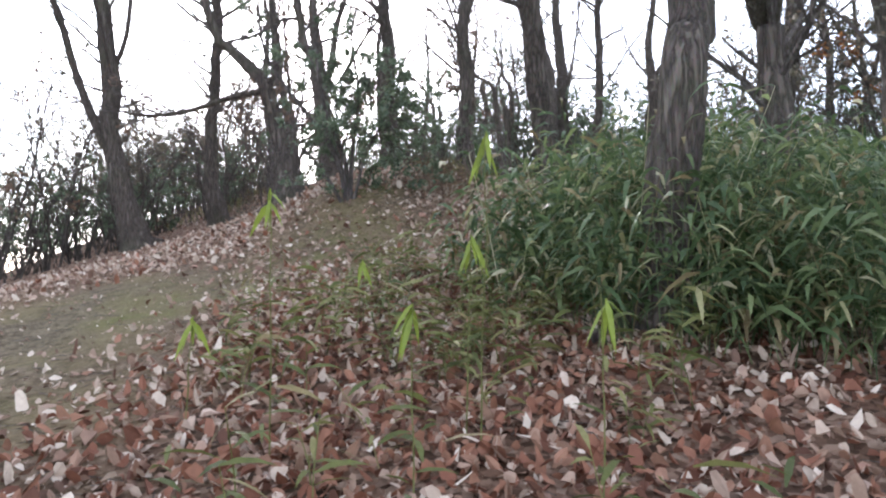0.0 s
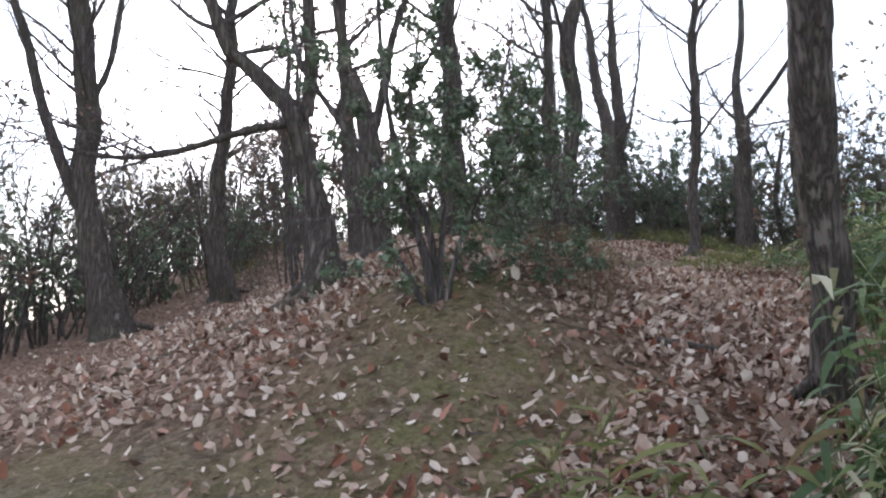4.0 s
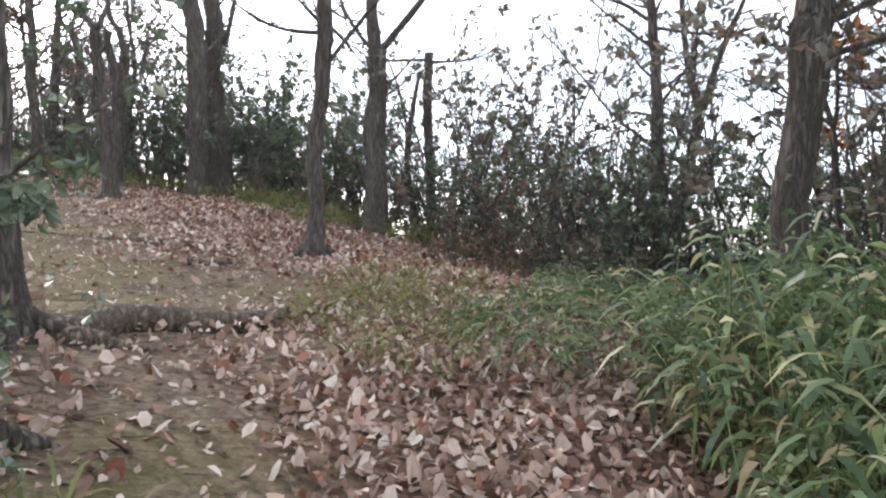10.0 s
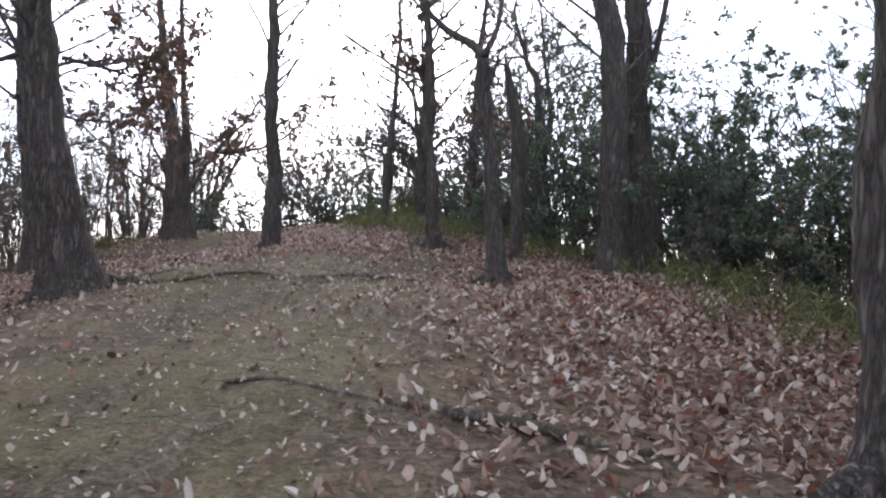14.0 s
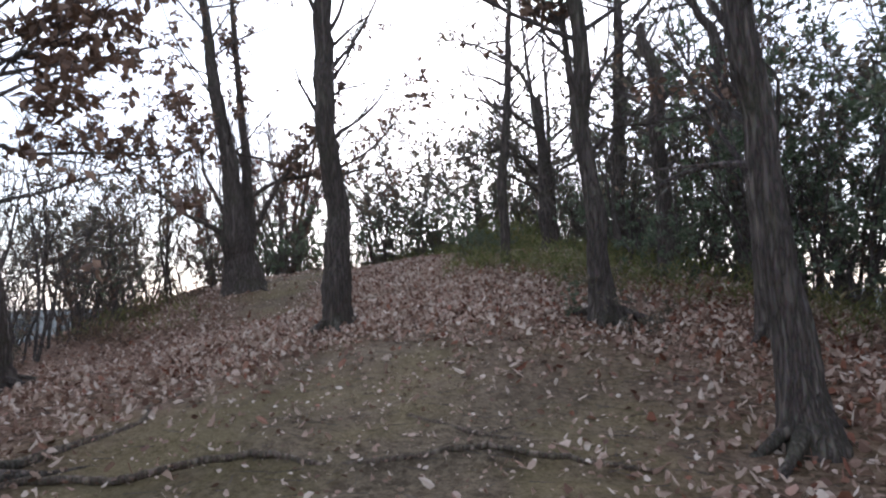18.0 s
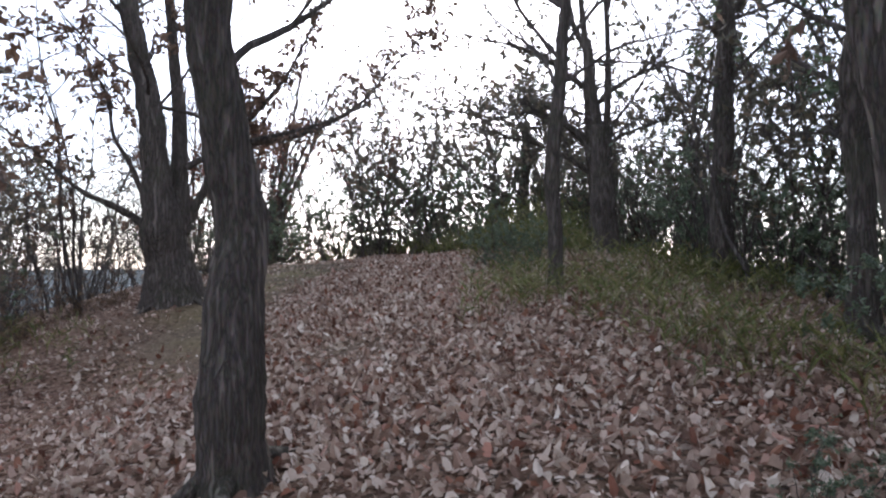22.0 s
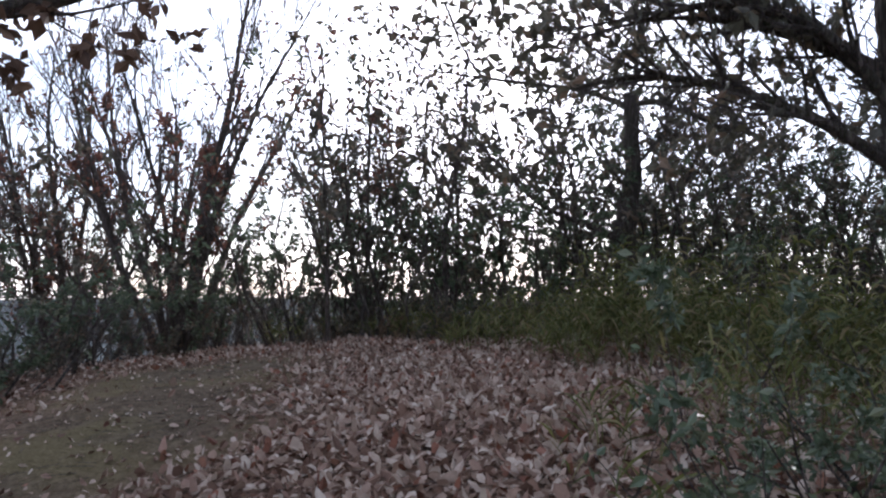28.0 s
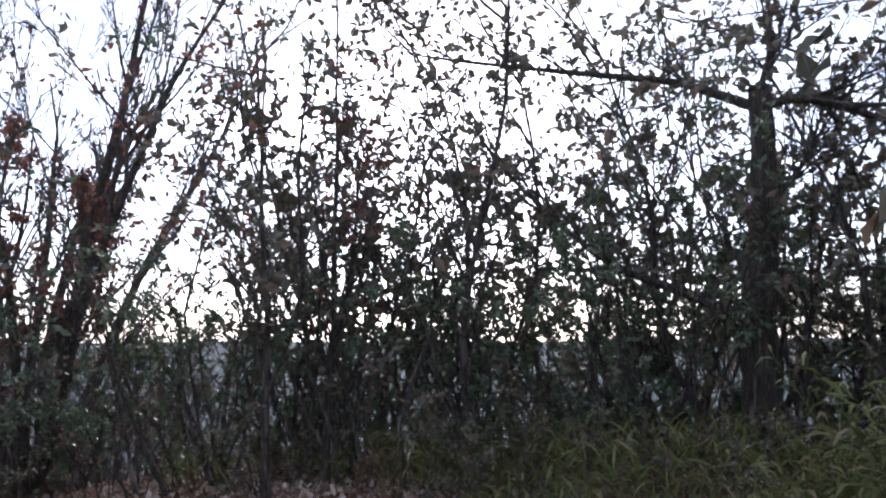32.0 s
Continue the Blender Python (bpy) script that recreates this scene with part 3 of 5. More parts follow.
def grow(kind, x, y, turn, trunk, limbs, top, leaf):
    """A tree: its trunk and limbs bend in the upright plane that runs along turn; top is its height, where it goes on above the last point."""
    tree_count[0] += 1
    rng = np.random.default_rng(100 + tree_count[0])
    base = new(kind)
    base.location = (x, y, float(height(x, y)))
    tagged(base, LABELS[kind][leaf], "tree")
    ca, sa = math.cos(radians(turn)), math.sin(radians(turn))
    put = lambda s, h, dep: (s * ca - dep * sa, s * sa + dep * ca, h)  # noqa: E731
    own_depth = [p[3] for p in trunk if len(p) > 3]
    t = [p[:3] for p in trunk]
    if t[0][1] > 0.35:  # the foot is hidden by plants: carry the trunk down
        k = (t[1][0] - t[0][0]) / max(0.3, t[1][1] - t[0][1])
        t.insert(0, (t[0][0] - 0.6 * k * t[0][1], 0.0, t[0][2] * 1.12))
    else:
        t[0] = (t[0][0], 0.0, t[0][2])
    limbs = [list(lm) for lm in limbs]
    leaders = [lm for lm in limbs if abs(lm[0][1] - t[-1][1]) < 0.35 and lm[0][2] > 0.38 * t[-1][2]]
    crest = top
    if leaders:
        top = 0
    for lm in limbs:  # carry a cut-off limb on to a thin end
        s, h, r = lm[-1]
        if r > 0.012:
            ds, dh = s - lm[-2][0], h - lm[-2][1]
            q = math.hypot(ds, dh) + 1e-6
            ln = min(r * 60, max(1.0, crest - h + 0.8)) if crest else r * 45
            for f in (0.4, 1.0):
                lm.append((s + ds / q * ln * f * 0.8 + rng.normal(0, 0.06), h + (dh / q + 0.25) * ln * f * 0.85, r * (1 - 0.82 * f)))
    if top:
        s, h, r = t[-1]
        k = np.clip((t[-1][0] - t[-2][0]) / max(0.2, h - t[-2][1]), -0.35, 0.35)
        for f in (0.35, 0.7, 1.0):
            hh = h + (top - h) * f
            t.append((s + k * (hh - h) * 0.6 + rng.normal(0, 0.12), hh, r * (1 - 0.85 * f)))
    dep = np.cumsum(np.r_[0, rng.normal(0, 0.07, len(t) - 1)])
    if own_depth:
        dep = np.r_[own_depth, own_depth[-1] + np.cumsum(np.full(len(t) - len(own_depth), own_depth[-1] - own_depth[-2]))]
    ctrl = [(*put(s, h, d), r) for (s, h, r), d in zip(t, dep)]
    r0 = ctrl[0][3]
    line = spline(ctrl, 0.06 if r0 > 0.09 else (0.10 if r0 > 0.05 else 0.2))
    rad = np.maximum(line[:, 3], 0.003) * (1 + 0.012 * rng.normal(0, 1, len(line)))
    rad = rad * (1 + 0.42 * np.exp(-np.maximum(line[:, 2], 0) / (0.9 * r0 + 0.05)))
    hz = line[:, 2]
    sway = (0.012 + 0.14 * min(r0, 0.2)) * np.minimum(np.maximum(hz, 0) / 0.8, 1.0)
    for col in (0, 1):
        f1, f2, f3 = rng.uniform(0, 6.28, 3)
        line[:, col] += sway * (0.6 * np.sin(2.1 * hz + f1) + 0.45 * np.sin(4.3 * hz + f2) + 0.2 * np.sin(9.0 * hz + f3))
    for _ in range(int(rng.integers(3, 7))):  # knots and healed branch stubs
        kh = rng.uniform(0.4, 4.5)
        rad = rad * (1 + rng.uniform(0.03, 0.11) * np.exp(-(((hz - kh) / (rng.uniform(0.05, 0.10) + 0.7 * r0)) ** 2)))
    foot = np.array([[line[0][0], line[0][1], -0.25]])
    body = Mesh()
    body.tube(np.vstack([foot, line[:, :3]]), np.r_[rad[0] * 1.15, rad], 30 if r0 > 0.08 else 8, 0.045, rng)
    for k in range(int(rng.integers(3, 6)) if r0 > 0.09 else 0):  # spreading roots
        a = rng.uniform(0, 6.28)
        ln = min(rng.uniform(3.0, 6.0) * r0, 0.8)
        s = np.linspace(0, 1, 7)[:, None]
        way = np.array([[math.cos(a), math.sin(a), 0]])
        pts = line[0][None, :3] + way * (rad[0] * 0.6 + s * ln) + rng.normal(0, 0.02, (7, 3)) * s
        pts[:, 2] = height(x + pts[:, 0], y + pts[:, 1]) - base.location.z + 0.16 * (1 - s[:, 0]) ** 2 - 0.05 * s[:, 0]
        rr = min(r0 * 0.38, 0.052)
        body.tube(pts - np.array([0, 0, 0.3 * rr]), np.linspace(rr, rr * 0.25, 7), 7, 0.05, rng, cap=False)
    body.link("trunk", BARK, base, True)
    twigs, tips = Mesh(), []
    for lim in limbs:
        depth0 = float(np.interp(lim[0][1], [c[2] for c in ctrl], dep))
        drift = rng.normal(0, 0.25) if len(lim) > 2 else 0.0
        lc = [(*put(s, h, depth0 + drift * i * 0.5), r) for i, (s, h, r) in enumerate(lim)]
        ll = spline(lc, 0.10)
        lm = Mesh()
        lr = np.maximum(ll[:, 3], 0.003) * (1 + 0.05 * rng.normal(0, 1, len(ll)))
        lm.tube(ll[:, :3], lr, 10 if lr[0] > 0.04 else 6, 0.03, rng)
        lm.link("limb", BARK, base, True)
        many = {"dead_tree": 26 if leaf == "russet" else 4, "sapling_tree": 9}.get(kind, {"brown": 16, "russet": 26}.get(leaf, 9))
        for c in range(many + len(ll) // 12):
            i = int(len(ll) * rng.uniform(0.08 if leaf == "russet" else 0.3, 1.0))
            i = min(i, len(ll) - 2)
            dd = ll[i + 1][:3] - ll[i][:3]
            dd /= np.linalg.norm(dd) + 1e-9
            w = dd + rng.normal(0, 0.45, 3) + np.array([0, 0, 0.25])
            sprout(twigs, tips, ll[i][:3], w / np.linalg.norm(w), rng.uniform(0.5, 1.3) if leaf == "brown" else rng.uniform(0.6, 1.7), min(lr[i] * 0.55, 0.018), rng, 2 if lr[0] > 0.03 else 1, 4)
    span = [i for i in range(len(line)) if line[i][2] > (2.0 if top else 1.2)]
    if span and kind != "dead_tree":
        boughs = 34 if top else 10
        for c in range(boughs):
            i = span[int(len(span) * ((c + rng.random()) / boughs) ** 0.8 * 0.98)]
            a = rng.uniform(0, 6.28)
            w = np.array([math.cos(a), math.sin(a), rng.uniform(0.3, 1.1)])
            sprout(twigs, tips, line[i][:3], w / np.linalg.norm(w), rng.uniform(0.9, 3.2) if top else rng.uniform(0.5, 1.5),
                   min(rad[i] * 0.45, 0.03), rng, 2 if top else 1, 4)
    crown = base
    if twigs.n:
        crown = tagged(twigs.link("crown", TWIG, base), kind="stuff")
    if leaf in LEAF:
        mat, size = LEAF[leaf]
        lf = Mesh()
        at, way, sz = dress(tips, {"brown": 3.6, "red": 3.0, "green": 7.0, "russet": 0.9 if kind == "dead_tree" else 1.5}[leaf], size, rng)
        lf.scraps(at, way, sz, 0.55, rng)
        tagged(lf.link("foliage", mat, crown), kind="stuff")
    return base


def ascend(twigs, tips, start, way, length, radius, rng, depth, kids):
    """A steeply rising branch that forks into finer rising branches."""
    n = max(5, int(length / 0.25))
    p, d, line = np.array(start, float), np.array(way, float), []
    for i in range(n):
        line.append(p.copy())
        d = d + rng.normal(0, 0.055, 3) + np.array([0, 0, 0.02])
        d /= np.linalg.norm(d)
        p = p + d * length / (n - 1)
    line = np.array(line)
    rad = np.maximum(np.linspace(radius, 0.3 * radius, n), 0.0065)
    twigs.tube(line, rad, 7 if radius > 0.03 else (5 if radius > 0.012 else 3), 0.04 if radius > 0.03 else 0.0, rng, cap=False)
    if depth == 0:
        tips.append(line[n // 4 :])
        return
    for c in range(kids):
        i = min(n - 2, int(n * (0.2 + 0.78 * (c + rng.random()) / kids)))
        side = rng.normal(0, 1, 3)
        side -= side.dot(d) * d
        side /= np.linalg.norm(side) + 1e-9
        w = (line[i + 1] - line[i]) / (length / (n - 1)) + side * rng.uniform(0.22, 0.6) + np.array([0, 0, 0.12])
        ascend(twigs, tips, line[i], w / np.linalg.norm(w), (length * (1 - 0.75 * i / n)) * rng.uniform(0.45, 0.8), rad[i] * rng.uniform(0.45, 0.65), rng, depth - 1, kids)


def fan_tree(x, y, seed, stems, tall, thick_, label):
    """A small tree of many stems that fan out from one foot, full of fine rising twigs."""
    rng = np.random.default_rng(seed)
    base = new("multi_stem_tree")
    base.location = (x, y, float(height(x, y)))
    tagged(base, label, "tree")
    twigs, tips = Mesh(), []
    for k in range(stems):
        a = 6.28 * (k + 0.6 * rng.random()) / stems
        lean = rng.uniform(0.08, 0.5)
        w = np.array([math.cos(a) * lean, math.sin(a) * lean, 1.0])
        foot = np.array([math.cos(a), math.sin(a), 0]) * rng.uniform(0.05, 0.24) + np.array([0, 0, -0.2])
        n, ln = 26, tall * rng.uniform(0.75, 1.05)
        p, d, line = foot, w / np.linalg.norm(w), []
        for i in range(n):
            line.append(p.copy())
            d = d + rng.normal(0, 0.04, 3) + np.array([0, 0, 0.006])
            d /= np.linalg.norm(d)
            p = p + d * ln / n
        line = np.array(line)
        r = thick_ * rng.uniform(0.6, 1.15)
        rad = np.linspace(r, 0.014, n) * (1 + 0.05 * rng.normal(0, 1, n))
        st = Mesh()
        st.tube(line, rad, 9, 0.05, rng)
        st.link("stem", BARK, base, True)
        for c in range(11):
            i = min(n - 2, int(n * (0.16 + 0.8 * (c + rng.random()) / 11)))
            v = (line[i + 1] - line[i]) * n / ln + rng.normal(0, 0.28, 3) + np.array([0, 0, 0.1])
            ascend(twigs, tips, line[i], v / np.linalg.norm(v), rng.uniform(1.0, 2.6), min(rad[i] * 0.55, 0.03), rng, 2, 5)
    crown = tagged(twigs.link("crown", TWIG, base), kind="stuff")
    low = [t for t in tips if t[0][2] < 4.6]
    lf = Mesh()
    for some, per in ((low, 2.9), (tips, 0.3)):
        at, way, sz = dress(some, per, 0.11, rng, 0.5)
        lf.scraps(at, way, sz, 0.55, rng)
    tagged(lf.link("foliage", RED_LEAF, crown), kind="stuff")
    return base


# ---- the trees by the trail ----
# kind, place, heading of the plane the trunk bends in, trunk, limbs: (across, up, radius)
grow("oak_tree", 2.54, 0.67, -22.9, [(-0.01, 0.96, 0.155), (0.03, 1.27, 0.139), (0.06, 1.65, 0.128), (0.1, 2.04, 0.132)],
     [], 9, "bare")
grow("oak_tree", 3.6, 2.0, -24.2, [(0.1, 1.25, 0.127), (0.07, 1.68, 0.104), (0.04, 1.96, 0.098)],
     [[(0.02, 1.99, 0.077), (-0.06, 2.22, 0.068), (-0.16, 2.41, 0.059)], [(0.08, 2, 0.064), (0.14, 2.23, 0.052), (0.18, 2.52, 0.045)]], 9, "bare")
grow("oak_tree", 7.05, 5.76, -62.2, [(0.09, 1.15, 0.207), (-0.05, 2.68, 0.183), (-0.15, 3.95, 0.173), (-0.16, 4.61, 0.167)],
     [[(-0.03, 4.18, 0.047), (0.13, 4.23, 0.033)]], 9, "bare")
grow("oak_tree", 1.46, 9.3, 10.8, [(-0.1, -0.06, 0.130), (-0.15, 0.58, 0.102), (-0.19, 1.31, 0.088), (-0.22, 2.05, 0.083)],
     [], 9, "bare")
grow("oak_tree", -4.9, 8.69, 28.9, [(0.17, -0.2, 0.242), (-0.18, 1.38, 0.168), (-0.32, 3.12, 0.152), (-0.5, 5.09, 0.126)],
     [[(-0.38, 1.85, 0.084), (-0.82, 3.06, 0.074), (-1.09, 4.09, 0.063), (-1.38, 4.92, 0.053)], [(-0.28, 3.23, 0.053), (-0.04, 3.96, 0.042), (0.1, 5.21, 0.037)]], 9, "bare")
grow("oak_tree", -4.3, 11.5, 20.7, [(-0.03, 0.41, 0.191), (-0.18, 1.15, 0.14), (-0.13, 2.4, 0.125), (-0.03, 3.6, 0.11), (-0.03, 5.11, 0.1)],
     [[(-0.07, 3.99, 0.03), (-0.52, 4.03, 0.025), (-1.13, 4, 0.015)]], 8, "bare")
grow("oak_tree", -1.2, 5.82, 11.8, [(0.06, 0.08, 0.166), (-0.06, 0.63, 0.121), (-0.17, 1.15, 0.107), (-0.29, 1.64, 0.090), (-0.53, 1.91, 0.075), (-0.79, 2.19, 0.066), (-0.95, 2.42, 0.059)],
     [[(-0.36, 1.52, 0.043), (-0.7, 1.43, 0.036), (-1.09, 1.26, 0.029), (-1.47, 1.13, 0.022), (-1.88, 1.1, 0.014)], [(-0.16, 1.6, 0.072), (-0.12, 2.05, 0.067), (-0.15, 2.5, 0.057)]], 8, "bare")
grow("oak_tree", -0.62, 7.2, 5.6, [(-0.27, 0.08, 0.157), (-0.33, 0.81, 0.127), (-0.38, 1.45, 0.117), (-0.6, 2.14, 0.076), (-0.71, 2.43, 0.066)],
     [[(-0.34, 1.48, 0.066), (-0.22, 1.99, 0.056), (-0.14, 2.52, 0.046)], [(-0.11, 1.66, 0.036), (0.03, 1.91, 0.03), (0.26, 2.32, 0.023)]], 8, "bare")
grow("oak_tree", -0.12, 8.8, 6.3, [(0.03, 0.11, 0.201), (-0.02, 1.83, 0.131), (-0.07, 3.23, 0.105), (-0.08, 4.18, 0.096)],
     [], 9, "bare")
grow("oak_tree", 1.21, 7.29, -1.0, [(0.03, -0.11, 0.134), (-0, 0.99, 0.089), (0.07, 1.77, 0.089), (0.04, 2.56, 0.089), (0.23, 3.2, 0.074), (0.34, 3.85, 0.063)],
     [], 8, "bare")
grow("oak_tree", 4.0, 20.2, -6.9, [(0.16, -0.29, 0.232), (0.16, 2.18, 0.2), (0.04, 3.81, 0.179), (-0.16, 4.9, 0.158)],
     [], 10, "bare")
grow("oak_tree", 4.75, 20.6, -9.9, [(-0.01, -0.19, 0.252), (-0.19, 2.37, 0.219), (-0.21, 4.07, 0.186), (-0.27, 5.22, 0.164)],
     [[(0.06, 3.51, 0.055), (0.25, 4.54, 0.044), (0.45, 5.94, 0.033)]], 10, "bare")
grow("oak_tree", 6.41, 15.86, -25.0, [(0.02, -0.25, 0.227), (0.01, 1.91, 0.167), (0.03, 3.32, 0.161)],
     [[(0, 3.28, 0.131), (-0.07, 4.3, 0.096), (0.1, 5.54, 0.078), (0.13, 7.42, 0.054)], [(0.12, 3.35, 0.066), (0.79, 4.14, 0.06), (1.38, 4.95, 0.048), (2.04, 5.8, 0.036), (2.6, 6.91, 0.024)], [(-0.05, 3.31, 0.042), (-0.34, 3.67, 0.036), (-0.59, 4.12, 0.024)]], 10, "bare")
grow("oak_tree", 4.3, 12.7, -19.6, [(-0.06, -0.15, 0.135), (-0.02, 0.41, 0.095), (-0.03, 1.12, 0.09), (-0, 2.03, 0.09), (0.04, 2.49, 0.095), (0.08, 2.96, 0.095)],
     [[(-0.02, 2.75, 0.029), (-0.4, 2.74, 0.023), (-0.73, 2.83, 0.018), (-1.02, 3.01, 0.011)], [(0.12, 2.86, 0.023), (0.32, 2.67, 0.016), (0.48, 2.5, 0.011)]], 8, "bare")
grow("dead_tree", 8.66, 17.96, -28.8, [(0.05, 0.17, 0.108), (-0.04, 2.23, 0.1), (-0.07, 4.38, 0.1)],
     [[(-0.07, 4.23, 0.036), (-0.87, 4.27, 0.029), (-1.35, 4.33, 0.014)], [(-0.07, 4.17, 0.036), (0.81, 4.27, 0.029), (1.31, 4.49, 0.014)]], 0, "none")
grow("dead_tree", 8.2, 17.5, -28.2, [(-0.04, 0.25, 0.062), (-0.29, 1.61, 0.062), (-0.24, 2.71, 0.055), (-0.05, 3.69, 0.035)],
     [[(-0.26, 2.29, 0.028), (-0.51, 3.39, 0.021), (-0.79, 4.07, 0.014)]], 0, "none")
grow("oak_tree", 9.43, 12.26, -45.5, [(0.12, 0.85, 0.125), (0.04, 2.69, 0.088), (-0, 4.08, 0.074), (-0.05, 5.01, 0.065)],
     [[(0.01, 4.36, 0.032), (-0.45, 4.76, 0.028), (-0.87, 4.99, 0.019)], [(0.03, 4.31, 0.028), (0.64, 4.14, 0.023), (1.25, 4.09, 0.014)]], 9, "bare")
grow("oak_tree", 9.9, 12.5, -46.3, [(0.14, 1.07, 0.097), (0.38, 2.41, 0.082), (0.53, 3.21, 0.078)],
     [[(0.52, 3.18, 0.058), (0.34, 4.03, 0.048), (0.23, 5.29, 0.039), (0.18, 6.07, 0.029)], [(0.55, 3.21, 0.058), (0.83, 4.1, 0.048), (1.1, 4.75, 0.034)]], 8, "bare")
grow("oak_tree", 6.55, 8.15, -53.8, [(0.01, 0.53, 0.142), (0.08, 1.67, 0.131), (0.14, 2.52, 0.136), (0.17, 2.92, 0.131)],
     [], 10, "bare")
grow("oak_tree", -1.97, 21.93, 27.2, [(0.03, -0.17, 0.162), (0.01, 0.49, 0.142), (0.02, 1.44, 0.138), (-0.02, 2.16, 0.118), (-0.09, 2.89, 0.123), (-0.08, 3.39, 0.118)],
     [[(0.05, 2.85, 0.02), (0.14, 2.94, 0.015), (0.47, 3.06, 0.007)], [(0.12, 1.87, 0.017), (0.45, 2, 0.01), (0.79, 2.18, 0.007)]], 8, "bare")
grow("oak_tree", -7.04, 28.3, 43.6, [(-0.05, -0.23, 0.374), (-0.14, 0.81, 0.314), (-0.36, 2.14, 0.215), (-0.45, 3.13, 0.186), (-0.53, 3.79, 0.165)],
     [[(0.03, 1.09, 0.184), (0.04, 2.19, 0.138), (0.05, 3.22, 0.111), (-0, 3.9, 0.096)], [(0.13, 1.23, 0.073), (0.42, 1.88, 0.065), (0.74, 2.51, 0.054), (1.05, 2.94, 0.046), (1.59, 3.62, 0.034), (1.94, 4.29, 0.023)], [(0.12, 2.16, 0.057), (0.73, 2.51, 0.05), (1.69, 2.73, 0.046), (2.43, 3.02, 0.038), (3.07, 3.47, 0.031), (3.57, 4.04, 0.023), (4.03, 4.57, 0.015)], [(-0.44, 1.14, 0.077), (-0.63, 1.33, 0.065), (-0.96, 1.53, 0.054), (-1.43, 1.78, 0.038)], [(-0.49, 1.6, 0.05), (-0.71, 2.17, 0.042), (-0.94, 2.6, 0.031)], [(-0.28, 3.1, 0.038), (0.27, 3.01, 0.031), (0.72, 2.83, 0.019)]], 9, "brown")
grow("oak_tree", -2.76, 17.54, 34.4, [(-0.1, -0.21, 0.331), (-0.31, 0.97, 0.250), (-0.48, 1.98, 0.210), (-0.62, 3, 0.196), (-0.71, 3.67, 0.186)],
     [[(-0.37, 2.9, 0.034), (0.14, 2.87, 0.023), (0.53, 2.82, 0.011)], [(-0.73, 2.91, 0.038), (-1.13, 2.68, 0.03), (-1.56, 2.51, 0.023)]], 9, "brown")
grow("oak_tree", -5.64, 20.55, 46.7, [(0, -0.42, 0.225), (-0.11, 1.45, 0.161), (-0.28, 2.49, 0.128), (-0.38, 3.52, 0.112), (-0.42, 4.22, 0.112)],
     [[(-0.26, 3.01, 0.032), (0.33, 2.83, 0.024), (1.05, 2.88, 0.02), (1.92, 2.9, 0.012)], [(-0.27, 3.61, 0.028), (0.38, 3.83, 0.024), (1.11, 4.03, 0.016), (1.76, 4.26, 0.012)], [(-0.3, 3.96, 0.028), (-0.01, 4.45, 0.024), (0.43, 4.99, 0.02)]], 9, "brown")
grow("oak_tree", 2.22, 18.8, 1.0, [(0.21, -0.13, 0.145), (0.1, 0.99, 0.105), (0.02, 2.09, 0.091), (-0.06, 3.1, 0.091)],
     [[(-0.07, 3.12, 0.072), (-0.25, 3.37, 0.065), (-0.64, 3.65, 0.051), (-1.01, 4.09, 0.033)], [(-0.05, 3.17, 0.051), (0.11, 3.58, 0.04), (0.17, 4.18, 0.029)]], 8, "bare")
grow("dead_tree", 2.75, 21.2, -2.0, [(-0.07, 0.15, 0.111), (-0.11, 2.23, 0.12), (-0.27, 3.18, 0.065), (-0.33, 3.39, 0.046)],
     [[(-0.09, 1.49, 0.037), (0.1, 2.04, 0.028), (0.15, 2.51, 0.014)]], 0, "none")
grow("oak_tree", 1.19, 21.7, -4.4, [(0.01, 0.02, 0.155), (-0.06, 0.81, 0.109), (-0.1, 1.64, 0.088), (-0.15, 2.29, 0.105), (-0.12, 2.94, 0.084)],
     [[(-0.18, 1.84, 0.054), (-0.25, 2.51, 0.046), (-0.3, 2.96, 0.038)], [(-0.07, 1.81, 0.029), (0.19, 2.09, 0.021), (0.58, 2.11, 0.013)]], 8, "brown")
grow("oak_tree", 1.6, 25.4, -5.2, [(0.42, 1.09, 0.109), (0.41, 1.94, 0.109), (0.42, 2.96, 0.102), (0.22, 3.71, 0.073), (0.19, 3.98, 0.065)],
     [[(0.44, 2.66, 0.029), (1.01, 2.48, 0.022)]], 0, "none")
grow("oak_tree", 3.2, 27, -13.0, [(0.17, 1.13, 0.132), (0.03, 2.88, 0.114), (-0.11, 4.36, 0.097), (-0.36, 4.83, 0.07)],
     [[(0.12, 2.03, 0.079), (0.31, 3.36, 0.062), (0.12, 4.84, 0.044)]], 8, "bare")
grow("oak_tree", -0.8, 27.24, 1.4, [(0.01, 0.33, 0.084), (-0, 1.36, 0.084), (0.04, 2.28, 0.08), (0.09, 2.74, 0.075)],
     [], 9, "bare")
grow("oak_tree", -0.28, 30.55, -2.4, [(0, 0.26, 0.208), (-0.05, 1.44, 0.171), (-0.03, 2.19, 0.156)],
     [[(-0.12, 2.16, 0.089), (-0.21, 2.89, 0.071), (-0.31, 3.62, 0.059)], [(0.03, 2.19, 0.067), (0.06, 2.94, 0.056), (0.07, 3.59, 0.048)], [(0.14, 2.22, 0.033), (0.47, 2.7, 0.026), (0.91, 3.51, 0.019)]], 9, "bare")
grow("oak_tree", 2.1, 28.6, -21.5, [(-0.79, -0.02, 0.137), (-0.82, 1.61, 0.131), (-0.79, 2.71, 0.131), (-0.77, 3.25, 0.131)],
     [], 9, "green")
